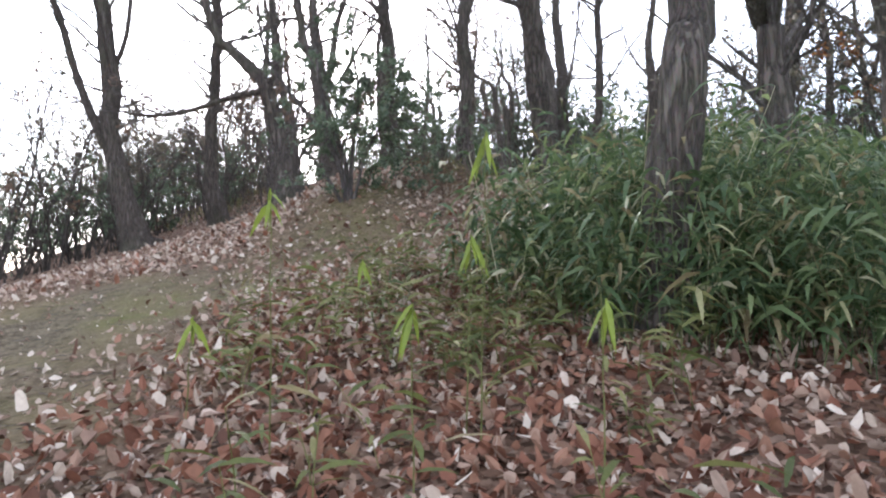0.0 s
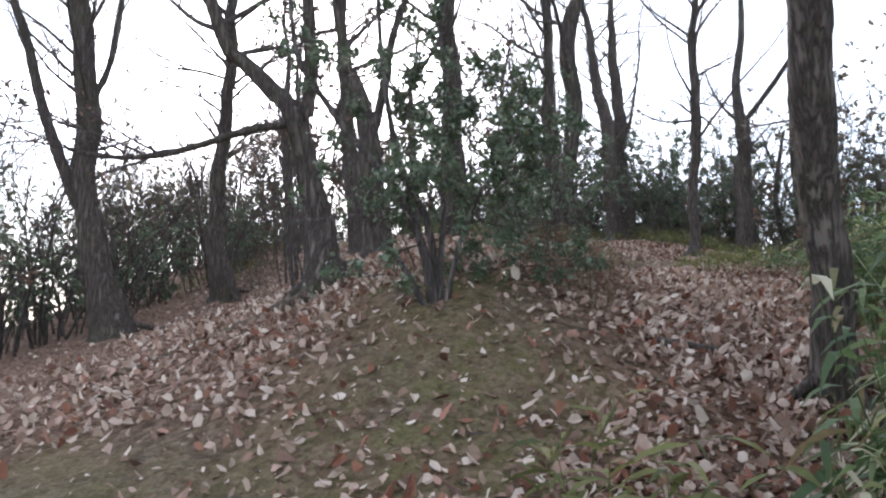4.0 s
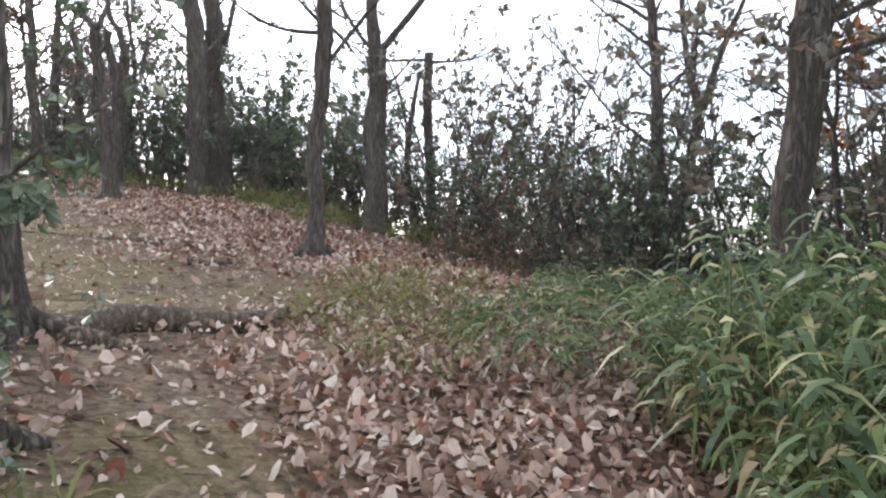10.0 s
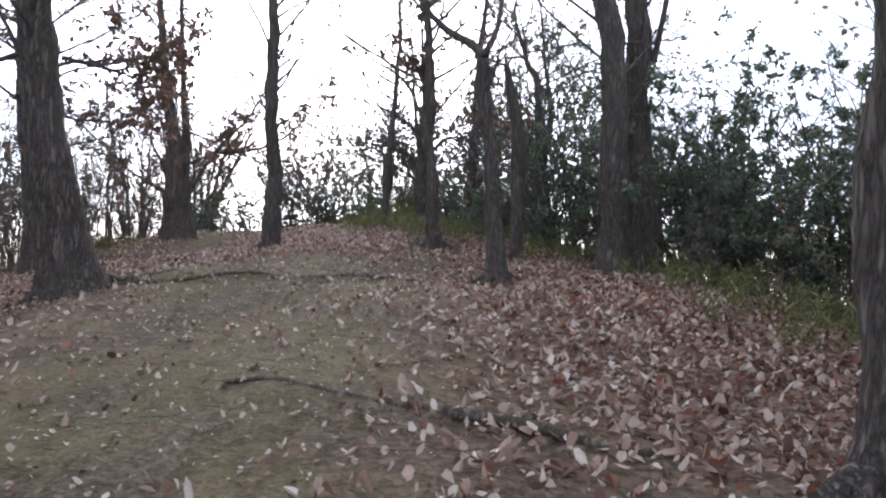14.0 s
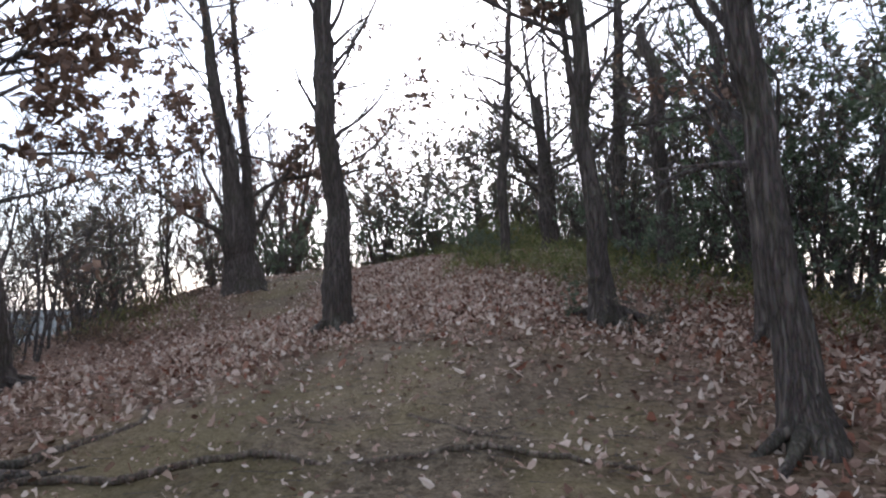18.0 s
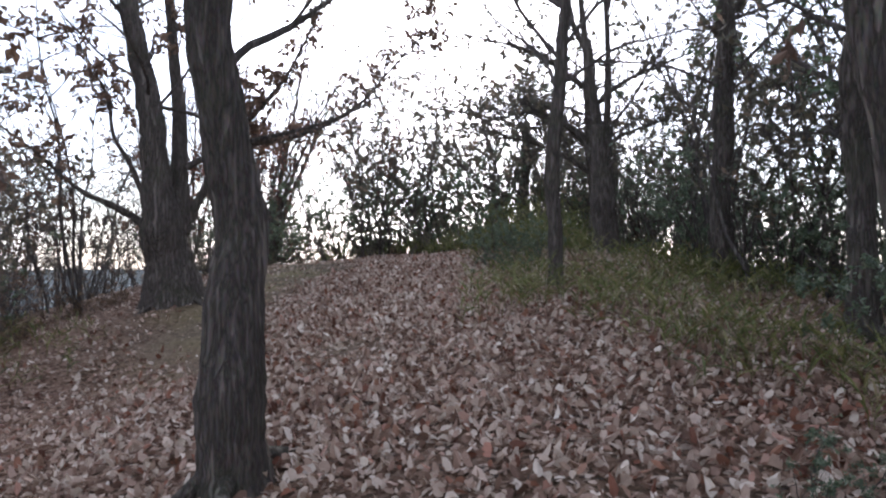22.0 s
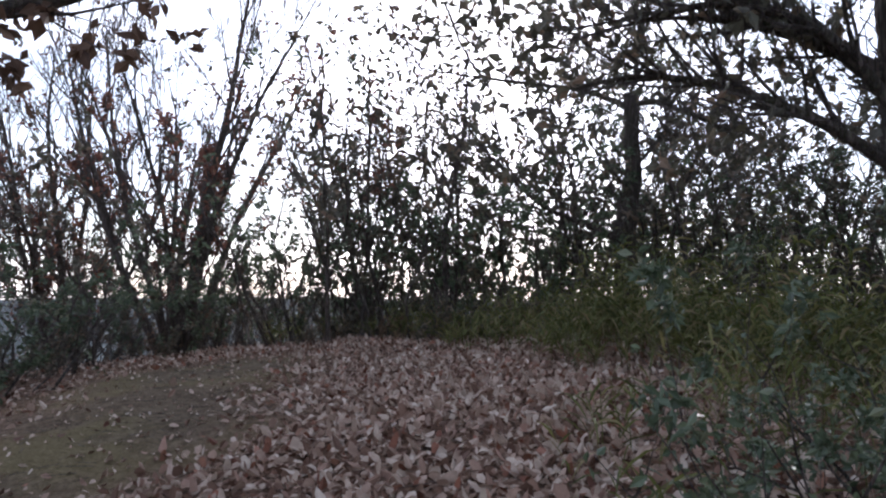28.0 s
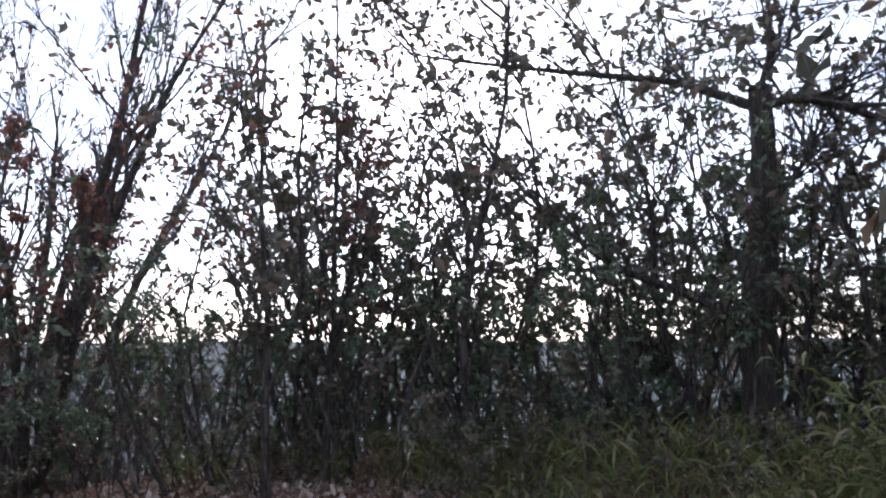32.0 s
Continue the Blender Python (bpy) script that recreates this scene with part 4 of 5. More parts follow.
grow("dead_tree", -2.7, 37.4, -7.9, [(-0.02, 1, 0.159), (0.08, 2.25, 0.120), (0.09, 3.43, 0.096), (0.07, 3.49, 0.082)],
     [[(0.06, 3.35, 0.05), (-0.59, 3.67, 0.04), (-1.19, 3.83, 0.033), (-2.19, 4.08, 0.023), (-3.32, 4.39, 0.013)], [(0.16, 3.37, 0.05), (0.48, 3.34, 0.043), (0.8, 3.16, 0.033), (1.38, 2.82, 0.02)], [(-0.17, 1.41, 0.064), (-0.62, 1.64, 0.05), (-1.31, 1.95, 0.04), (-1.93, 2.48, 0.03), (-2.6, 3.21, 0.02), (-3.06, 3.95, 0.013)], [(0.1, 3.48, 0.033), (0.21, 3.89, 0.023), (0.22, 4.4, 0.013)], [(0.21, 2.53, 0.027), (0.43, 2.8, 0.02), (0.66, 3.18, 0.01)]], 0, "russet")
fan_tree(-11.1, 38.0, 301, 10, 8.2, 0.115, "many-stemmed fan-shaped small tree with sparse russet leaves")
fan_tree(-14.2, 38.2, 302, 7, 7.2, 0.085, "slim many-stemmed tree with a few russet leaves")
grow("sapling_tree", -7.05, 36.29, 27.3, [(-0.01, 0.54, 0.038), (-0.04, 1.7, 0.026), (-0.08, 2.71, 0.021), (-0.15, 3.82, 0.015), (-0.18, 4.19, 0.009)],
     [[(-0.02, 0.88, 0.023), (0.26, 1.81, 0.021), (0.22, 2.89, 0.015), (0.3, 3.88, 0.009)], [(-0.05, 1.11, 0.018), (-0.27, 1.82, 0.015), (-0.44, 2.18, 0.009)], [(-0.07, 2.65, 0.012), (-0.25, 3.2, 0.009), (-0.3, 3.82, 0.006)]], 0, "red")
grow("sapling_tree", -6.3, 37.0, 19.6, [(-0.45, 0.46, 0.04), (-0.39, 1.68, 0.031), (-0.39, 2.95, 0.025), (-0.39, 4.13, 0.015), (-0.39, 5.35, 0.009)],
     [[(-0.42, 1.07, 0.025), (-0.22, 2.18, 0.022), (-0.15, 3.26, 0.012)], [(-0.42, 1.56, 0.022), (-0.56, 2.44, 0.015), (-0.64, 3.09, 0.009)]], 0, "brown")
grow("oak_tree", 2.2, 3.65, 0, [(0, 0, 0.11, 0), (-0.1, 0.8, 0.1, -0.15), (-0.2, 1.6, 0.098, -0.35), (-0.32, 2.6, 0.105, -0.62), (-0.42, 3.6, 0.095, -0.8)],
     [], 8, "bare")
grow("oak_tree", -0.5, 32.5, 0, [(0, 0, 0.17), (-0.05, 1.5, 0.14), (-0.12, 3.0, 0.12), (-0.2, 4.2, 0.1)],
     [[(-0.1, 2.2, 0.06), (-0.9, 2.7, 0.05), (-1.6, 2.9, 0.02), (-2.2, 2.9, 0.011)], [(-0.15, 3.2, 0.06), (-1.0, 3.9, 0.05), (-1.8, 4.3, 0.03), (-2.3, 4.4, 0.011)],
      [(-0.06, 1.5, 0.05), (-0.8, 2.0, 0.04), (-1.7, 2.3, 0.025), (-2.5, 2.25, 0.011)], [(-0.08, 1.9, 0.05), (-0.6, 2.5, 0.04), (-1.3, 2.75, 0.03), (-2.0, 2.6, 0.011)], [(-0.08, 1.8, 0.045), (0.5, 2.3, 0.035), (1.1, 2.5, 0.02)],
      [(-0.15, 2.8, 0.05), (0.6, 3.4, 0.04), (1.6, 3.8, 0.02)], [(-0.2, 4.0, 0.06), (-0.7, 5.0, 0.05), (-1.5, 5.6, 0.03), (-2.0, 5.8, 0.011)]], 8, "russet")

# ---- undergrowth kinds, built once and set out by copies ----
def stem_bush(name, label, seed, stems, tall, spread, leaf, per, size, kids=4, depth=2, thick_=0.018, lean=0.35, category="bush", most=3000):
    """A bush of several stems that fan out from the ground, with leaves on its twigs."""
    rng = np.random.default_rng(seed)
    base = new(name)
    tagged(base, label, category)
    twigs, tips = Mesh(), []
    for s in range(stems):
        a = rng.uniform(0, 6.28)
        w = np.array([math.cos(a) * lean * rng.uniform(0.2, 1.8), math.sin(a) * lean * rng.uniform(0.2, 1.8), 1.0])
        at = np.array([math.cos(a), math.sin(a), 0]) * spread * rng.random() + np.array([0, 0, -0.15])
        st = Mesh()
        before = len(tips)
        n = 9
        p, d, line = at.copy(), w / np.linalg.norm(w), []
        ln = tall * rng.uniform(0.5, 1.08)
        for i in range(n):
            line.append(p.copy())
            d = d + rng.normal(0, 0.13, 3) + np.array([0, 0, 0.03])
            d /= np.linalg.norm(d)
            p = p + d * ln / n
        line = np.array(line)
        r = thick_ * rng.uniform(0.6, 1.2)
        st.tube(line, np.linspace(r, r * 0.2, n), 5, cap=False)
        st.link("stem", BARK_SHRUB, base)
        for c in range(kids + 2):
            i = int(n * rng.uniform(0.22, 0.98))
            ww = d + rng.normal(0, 0.75, 3) + np.array([0, 0, 0.2])
            sprout(twigs, tips, line[i], ww / np.linalg.norm(ww), ln * rng.uniform(0.16, 0.36), r * 0.4, rng, depth - 1, kids, 0.2, 0.3)
        tips.append(line[n // 2 :])
    crown = tagged(twigs.link("crown", TWIG, base), kind="stuff")
    lf = Mesh()
    at, way, sz = dress(tips, per, size, rng, 0.2)
    keep = rng.permutation(len(at))[:most]
    lf.scraps(at[keep], way[keep], sz[keep], 0.5, rng)
    tagged(lf.link("foliage", leaf, crown), kind="stuff")
    return base


def settle(ob, x, y, spin, scale=1.0, sink=0.0):
    return Matrix.LocRotScale((x, y, float(height(x, y)) - sink), Euler((0, 0, spin)), (scale, scale, scale))


KINDS = [
    stem_bush("evergreen_bush", "dense dark evergreen bush on the wooded bank", 11, 7, 2.5, 0.4, EVERGREEN, 14, 0.07, 4, 2, 0.018, 0.45, most=2700),
    stem_bush("evergreen_bush", "tall dense dark evergreen bush on the wooded bank", 12, 8, 3.8, 0.5, EVERGREEN, 13, 0.075, 4, 2, 0.022, 0.35, most=3400),
    stem_bush("slender_tree", "slender evergreen tree with a thin dark crown", 13, 4, 6.0, 0.3, EVERGREEN, 7, 0.10, 7, 2, 0.042, 0.14, "tree", 2400),
    stem_bush("slender_tree", "slender tree with withered leaves and a thin crown", 14, 4, 5.4, 0.35, BROWN_LEAF, 4.5, 0.08, 7, 2, 0.032, 0.18, "tree", 2000),
    stem_bush("bare_sapling", "bare upright sapling of many thin grey shoots", 15, 6, 6.4, 0.25, BROWN_LEAF, 0.3, 0.07, 6, 2, 0.028, 0.17, "tree"),
    stem_bush("russet_bush", "thin-stemmed bush with russet autumn leaves", 16, 6, 2.9, 0.3, ORANGE_LEAF, 9.0, 0.085, most=2400),
    stem_bush("thicket_bush", "low tangled bush with small dark leaves", 17, 8, 1.3, 0.45, DUSKY, 8, 0.065, 3, 2, 0.009, 0.6, most=1500),
    stem_bush("dry_tall_bush", "tall brown tangle of dry stems and withered leaves", 19, 8, 2.5, 0.6, BROWN_LEAF, 6.5, 0.075, 3, 2, 0.011, 0.45, most=1700),
    stem_bush("dry_bush", "low brown bush of dry stems", 18, 11, 1.1, 0.55, DRY_STEM, 6.0, 0.06, 3, 2, 0.007, 0.6, most=1500),
    stem_bush("thicket_tree", "slim many-stemmed tree with dull leaves in a thicket", 20, 6, 4.6, 0.8, DUSKY, 3.4, 0.115, 5, 2, 0.028, 0.17, "tree", 1150),
    stem_bush("thicket_tree", "slim many-stemmed tree with sparse grey-green leaves", 21, 6, 4.0, 0.6, EVERGREEN, 5.0, 0.095, 4, 2, 0.022, 0.28, "tree", 1400),
    stem_bush("twiggy_shrub", "leafless shrub of many fine grey twigs", 22, 8, 2.7, 0.5, DUSKY, 1.0, 0.06, 5, 2, 0.011, 0.38),
    stem_bush("hillside_tree", "tree with dull autumn leaves lower down the slope", 23, 3, 7.5, 0.6, DUSKY, 12, 0.16, 5, 2, 0.05, 0.22, "tree", 1300),
]
spots = random.Random(7)
used = [False] * len(KINDS)


def plant(kind, x, y, scale=1.0, sink=0.05):
    spin = spots.uniform(0, 6.28)
    if not used[kind]:
        used[kind] = True
        KINDS[kind].matrix_basis = settle(None, x, y, spin, scale, sink)
        return KINDS[kind]
    return copy_thing(KINDS[kind], settle(None, x, y, spin, scale, sink))


def scatter(count, y0, y1, u0, u1, kinds, s0=0.75, s1=1.2):
    """Plants along the ridge between two distances from the trail (u grows to the right)."""
    for _ in range(count):
        y = spots.uniform(y0, y1)
        x = float(trail(y)) + spots.uniform(u0, u1)
        plant(spots.choice(kinds), x, y, spots.uniform(s0, s1))


def bush_row(points, kinds, s0=0.8, s1=1.2):
    for x, y in points:
        plant(spots.choice(kinds), x, y, spots.uniform(s0, s1))


def belt(count, a, b, width, kinds, s0=0.8, s1=1.2):
    """Plants strewn along the line from a to b, within the given width."""
    run = math.hypot(b[0] - a[0], b[1] - a[1])
    nx, ny = -(b[1] - a[1]) / run, (b[0] - a[0]) / run
    for i in range(count):
        f, w = (i + spots.random()) / count, spots.uniform(-0.5, 0.5) * width
        plant(spots.choice(kinds), a[0] + f * (b[0] - a[0]) + nx * w, a[1] + f * (b[1] - a[1]) + ny * w, spots.uniform(s0, s1))


# wooded bank on the right
scatter(9, -3, 5, 7.0, 13.0, [1, 9, 10, 3, 2], 0.9, 1.3)
belt(9, (7.6, 4.2), (9.2, 9.2), 1.8, [9, 10, 11, 10], 0.85, 1.15)
bush_row([(9.2, 8.3), (8.6, 7.6)], [5], 1.15, 1.3)
belt(13, (9.6, 6.0), (10.6, 13.6), 3.0, [1, 9, 10, 2, 3, 9], 0.9, 1.35)
belt(12, (8.2, 10.6), (9.4, 17.0), 2.0, [0, 10, 11, 10, 9], 0.8, 1.15)
belt(22, (7.6, 10.8), (7.4, 18.0), 1.8, [6, 8, 7, 11, 6, 6], 0.75, 1.05)
belt(9, (11.0, 11.0), (9.2, 21.0), 2.4, [4], 0.85, 1.15)
belt(12, (10.0, 13.0), (8.6, 20.5), 3.0, [1, 9, 2, 10, 4, 1], 0.9, 1.3)
belt(9, (5.8, 22.4), (7.6, 18.2), 1.6, [0, 1, 9, 10, 1], 0.85, 1.15)
belt(14, (7.6, 19.5), (4.4, 27.0), 3.4, [1, 9, 2, 10, 3, 0], 0.9, 1.25)
belt(14, (4.6, 25.0), (1.6, 33.0), 3.2, [1, 9, 2, 10, 9, 9], 1.0, 1.4)
belt(16, (6.4, 16.0), (2.2, 31.0), 1.8, [6, 8, 7, 11, 6], 0.6, 0.95)
belt(12, (9.2, 8.4), (8.8, 17.0), 2.4, [1, 0, 10, 1], 0.85, 1.2)
bush_row([(6.4, 20.8), (7.2, 20.2), (6.9, 21.6), (7.8, 21.2), (5.9, 21.9)], [1], 1.3, 1.65)
bush_row([(4.1, 23.9), (4.7, 24.5), (3.8, 25.0)], [1], 1.3, 1.6)
plant(0, 1.9, 23.8, 0.7)
plant(0, 0.85, 21.95, 0.3)
plant(6, 1.45, 21.25, 0.6)
belt(14, (3.6, 26.5), (1.0, 35.5), 1.8, [0, 6, 0, 1], 0.7, 1.0)
bush_row([(9.6, 8.9), (10.4, 8.3), (10.0, 7.4), (11.2, 9.0), (11.0, 7.8)], [9, 1, 9], 1.15, 1.4)
bush_row([(9.5, 4.6), (10.2, 5.6), (8.8, 5.4), (10.8, 4.4), (9.8, 3.4)], [10, 9, 0], 0.95, 1.2)
# wooded bank on the left
belt(6, (-6.5, 8.8), (-10.0, 5.0), 1.6, [9, 9, 3], 0.75, 0.95)
belt(7, (-6.3, 10.6), (-9.8, 6.5), 1.6, [10, 0, 10], 0.8, 1.05)
bush_row([(-2.6, 10.6), (-3.4, 12.6), (-6.2, 11.2), (-5.2, 13.6), (-7.0, 9.6)], [4], 0.85, 1.1)
belt(8, (-4.4, 16.2), (-9.0, 14.5), 2.0, [10, 9, 0], 0.8, 1.1)
belt(10, (-10.0, 31.0), (-9.8, 38.6), 2.0, [0, 7, 6, 9], 0.8, 1.1)
scatter(18, 9, 18, -13.0, -8.5, [10, 9, 0, 11, 4, 9], 0.75, 1.1)
scatter(6, 5, 12, -14.0, -10.0, [10, 9, 0, 10])
belt(8, (-7.6, 7.4), (-10.0, 1.5), 2.2, [6, 10, 8, 0], 0.6, 0.95)
scatter(24, 16, 30, -13.0, -6.6, [9, 4, 9, 11, 4, 10, 3], 0.7, 1.1)
scatter(19, 27, 38, -14.5, -7.8, [9, 4, 7, 9, 11, 3], 0.8, 1.25)
scatter(12, 12, 36, -7.5, -5.5, [6, 8, 8, 11], 0.5, 0.9)
belt(14, (-8.4, 21.0), (-10.4, 36.0), 2.2, [10, 11, 9, 7, 10, 0], 0.7, 1.0)
belt(10, (-4.0, 14.5), (-11.0, 10.5), 2.0, [10, 10, 0, 11], 0.8, 1.05)
belt(11, (-16.5, 15.0), (-20.0, 40.0), 4.0, [12], 0.75, 1.0)
belt(12, (-17.0, 45.5), (3.0, 45.5), 3.0, [12], 0.75, 1.0)
belt(14, (14.5, 5.0), (8.0, 36.0), 3.0, [12], 0.85, 1.15)
# the far end of the ridge
belt(18, (-8.6, 38.8), (1.0, 37.6), 1.8, [6, 6, 0, 9], 0.7, 1.0)
belt(28, (-8.6, 38.6), (0.4, 38.2), 2.8, [9, 9, 1, 9, 10, 9], 0.95, 1.35)
belt(12, (-8.2, 40.4), (1.0, 40.6), 1.6, [9, 1, 2], 1.0, 1.3)
belt(16, (-8.4, 37.6), (-0.6, 35.2), 1.2, [6, 6, 8, 11], 0.75, 1.05)
belt(8, (-0.9, 36.8), (1.8, 33.6), 1.8, [9, 10, 1, 9], 0.8, 1.1)
belt(12, (-9.4, 40.4), (-16.5, 39.4), 2.0, [11, 9, 4, 7], 0.7, 1.0)
belt(12, (-9.6, 37.6), (-15.4, 34.6), 1.4, [8, 11, 6, 8], 0.4, 0.65)
belt(9, (-9.0, 42.4), (-17.0, 42.4), 2.0, [7, 9, 11], 0.7, 0.9)
belt(5, (-7.4, 39.2), (-3.6, 39.0), 1.0, [0, 10, 9], 0.85, 1.0)
belt(22, (-8.8, 40.6), (-18.0, 39.0), 1.8, [7, 8, 7, 11], 0.6, 0.8)
belt(14, (-9.5, 43.6), (-19.0, 41.6), 2.4, [7, 9, 7], 0.7, 0.9)
bush_row([(1.3, 29.6), (2.0, 30.6), (0.9, 31.6), (1.9, 28.9)], [1, 9, 10], 0.75, 0.95)
scatter(8, 33, 40, 4.6, 8.5, [1, 2, 9, 10])


def shrub_by_path():
    """The glossy evergreen shrub with leaning stems that stands on the mound beside the trail."""
    rng = np.random.default_rng(41)
    x, y = -0.05, 4.15
    base = new("evergreen_shrub")
    base.location = (x, y, float(height(x, y)))
    tagged(base, "leaning evergreen shrub with glossy dark leaves on a mossy mound", "shrub")
    lines = [
        [(0, 0, -0.1, 0.075), (-0.08, 0, 0.35, 0.06), (-0.28, 0.05, 0.75, 0.05), (-0.75, 0.2, 1.35, 0.042), (-1.05, 0.3, 1.9, 0.034), (-1.15, 0.4, 3.0, 0.02)],
        [(0.03, 0.03, -0.1, 0.06), (-0.05, 0.05, 0.5, 0.05), (-0.25, 0.15, 0.95, 0.042), (-0.38, 0.2, 1.6, 0.035), (-0.45, 0.3, 2.4, 0.026), (-0.5, 0.3, 3.6, 0.012)],
        [(-0.03, 0, -0.1, 0.05), (-0.22, -0.06, 0.25, 0.036), (-0.42, -0.1, 0.5, 0.028), (-0.62, -0.1, 0.72, 0.015)],
        [(0.03, 0, -0.1, 0.05), (0.05, 0.05, 0.5, 0.04), (0.1, 0.2, 1.2, 0.032), (0.02, 0.25, 1.9, 0.026), (0.1, 0.3, 2.5, 0.02), (0.05, 0.3, 3.3, 0.01)],
        [(0.05, 0, -0.1, 0.04), (0.2, 0.05, 0.5, 0.03), (0.4, 0.1, 0.9, 0.022), (0.6, 0.1, 1.3, 0.012)],
    ]
    twigs, tips = Mesh(), []
    for k, c in enumerate(lines):
        ln = spline(c, 0.06)
        m = Mesh()
        m.tube(ln[:, :3], 0.52 * ln[:, 3], 9, 0.04, rng)
        m.link("stem", BARK_SHRUB, base, True)
        for _ in range(9):
            i = int(len(ln) * rng.uniform(0.3, 0.97))
            w = rng.normal(0, 0.6, 3) + np.array([0.28, -0.05, 0.3])
            sprout(twigs, tips, ln[i][:3], w / np.linalg.norm(w), rng.uniform(0.3, 0.75), 0.009, rng, 1, 4)
    for _ in range(95):  # leafy sides of the shrub, down to the ground
        p = np.array([rng.uniform(-0.7, 1.3), rng.uniform(-0.4, 0.9), rng.uniform(0.15, 1.5)])
        w = rng.normal(0, 0.6, 3)
        sprout(twigs, tips, p * np.array([0.6, 0.6, 1]), w / np.linalg.norm(w), rng.uniform(0.3, 0.6), 0.006, rng, 1, 4)
    crown = tagged(twigs.link("crown", TWIG, base), kind="stuff")
    lf = Mesh()
    at, way, sz = dress(tips, 20.0, 0.043, rng, 0.35)
    lf.leaves(at, way, sz, 0.42, rng)
    tagged(lf.link("foliage", EVERGREEN, crown), kind="stuff")


shrub_by_path()
plant(0, -1.6, 28.65, 0.48)
plant(0, -1.8, 29.1, 0.5)
plant(0, 0.75, 6.75, 0.62)
plant(0, 0.7, 7.9, 0.7)
plant(1, 0.6, 8.5, 0.75)
plant(0, -1.45, 28.85, 0.42)
plant(0, -1.3, 29.4, 0.5)
belt(9, (-7.4, 23.6), (-9.8, 28.6), 1.2, [8, 7, 8], 0.7, 0.95)


# ---- bamboo grass and grass: uncountable, one sheet of leaves a patch ----
def thicket(name, label, seed, spots_xy, canes, tall, blade, width, mat, droop=0.4, leaves=7, rise=(-0.1, 0.9)):
    """Canes with arching leaves, thickly set over the given round spots (x, y, radius, share)."""
    rng = np.random.default_rng(seed)
    m, stalk = Mesh(), Mesh()
    share = np.array([s[2] ** 2 * s[3] for s in spots_xy])
    for (cx, cy, rad, _), frac in zip(spots_xy, share / share.sum()):
        k = int(canes * frac)
        r, a = rad * np.sqrt(rng.random(k)), rng.uniform(0, 6.28, k)
        x, y = cx + r * np.cos(a), cy + r * np.sin(a)
        h = tall * rng.uniform(0.45, 1.05, k) * (1 - 0.45 * (r / rad) ** 3)
        z = height(x, y)
        lean = rng.normal(0, 0.22, (k, 2))
        n = leaves
        f = np.tile(np.linspace(0.35, 1.0, n), k)
        hh = np.repeat(h, n) * f
        px = np.repeat(x, n) + np.repeat(lean[:, 0], n) * hh * f
        py = np.repeat(y, n) + np.repeat(lean[:, 1], n) * hh * f
        pz = np.repeat(z, n) + hh
        al = rng.uniform(0, 6.28, k * n)
        way = np.stack([np.cos(al), np.sin(al), rng.uniform(*rise, k * n)], -1)
        m.blades(np.stack([px, py, pz], -1), way, blade * rng.uniform(0.6, 1.25, k * n), width, rng, droop)
        for i in range(0, k, 2):
            p0 = np.array([x[i], y[i], z[i] - 0.03])
            p1 = np.array([x[i] + lean[i, 0] * h[i], y[i] + lean[i, 1] * h[i], z[i] + h[i]])
            stalk.tube(np.stack([p0, 0.5 * (p0 + p1) + np.array([lean[i, 0], lean[i, 1], 0]) * -0.08, p1]), [0.004, 0.003, 0.002], 3, cap=False)
    base = m.link(name, mat)
    tagged(base, label, "grass", kind="stuff")
    st = stalk.link("canes", mat, base)
    tagged(st, kind="stuff")
    st.name = "cane"
    return base


thicket("bamboo_grass", "waist-high thicket of green bamboo grass beside the trail", 51,
        [(3.8, 1.1, 1.5, 1.0), (2.9, 2.0, 1.25, 1.0), (5.4, 0.1, 1.4, 1.0), (5.1, 2.4, 1.7, 0.9), (2.0, 1.5, 0.8, 0.8), (2.6, 0.8, 0.75, 1.0)], 4300, 1.3, 0.185, 0.165, SASA, 0.8)
thicket("bamboo_grass", "waist-high thicket of green bamboo grass beside the trail", 52,
        [(4.2, 5.2, 1.25, 1.0), (5.2, 6.4, 1.4, 1.0), (6.9, 6.4, 1.8, 0.8), (6.6, 4.4, 1.6, 0.7)], 3000, 1.15, 0.185, 0.165, SASA, 0.8)
thicket("low_bamboo_grass", "knee-high green bamboo grass on the bank", 58,
        [(4.9, 8.2, 1.2, 1.0), (6.4, 8.8, 1.6, 0.8), (7.6, 10.2, 1.6, 0.6)], 650, 0.46, 0.17, 0.13, SASA, 0.7)
thicket("yellowing_bamboo_grass", "sparse yellow-green bamboo grass among the fallen leaves", 53,
        [(0.75, -0.9, 0.5, 0.4), (0.15, 0.9, 0.5, 0.7), (0.45, 0.2, 0.5, 0.6), (0.95, 1.7, 0.6, 1.0), (1.25, 0.6, 0.6, 1.0), (0.8, 2.3, 0.4, 0.5), (1.9, 0.2, 0.8, 0.6), (1.55, -1.6, 0.7, 0.3), (2.3, -2.6, 1.0, 0.25)], 230, 0.5, 0.19, 0.12, SASA_DRY)
thicket("short_grass", "tufts of short yellow-green grass at the trail's edge", 54,
        [(3.7, 9.4, 0.7, 1.0), (3.4, 8.3, 0.5, 0.8), (4.3, 10.2, 0.8, 0.6), (1.3, 6.7, 0.5, 0.6)], 230, 0.26, 0.22, 0.05, SASA_DRY, 0.5, 5, (0.5, 2.2))
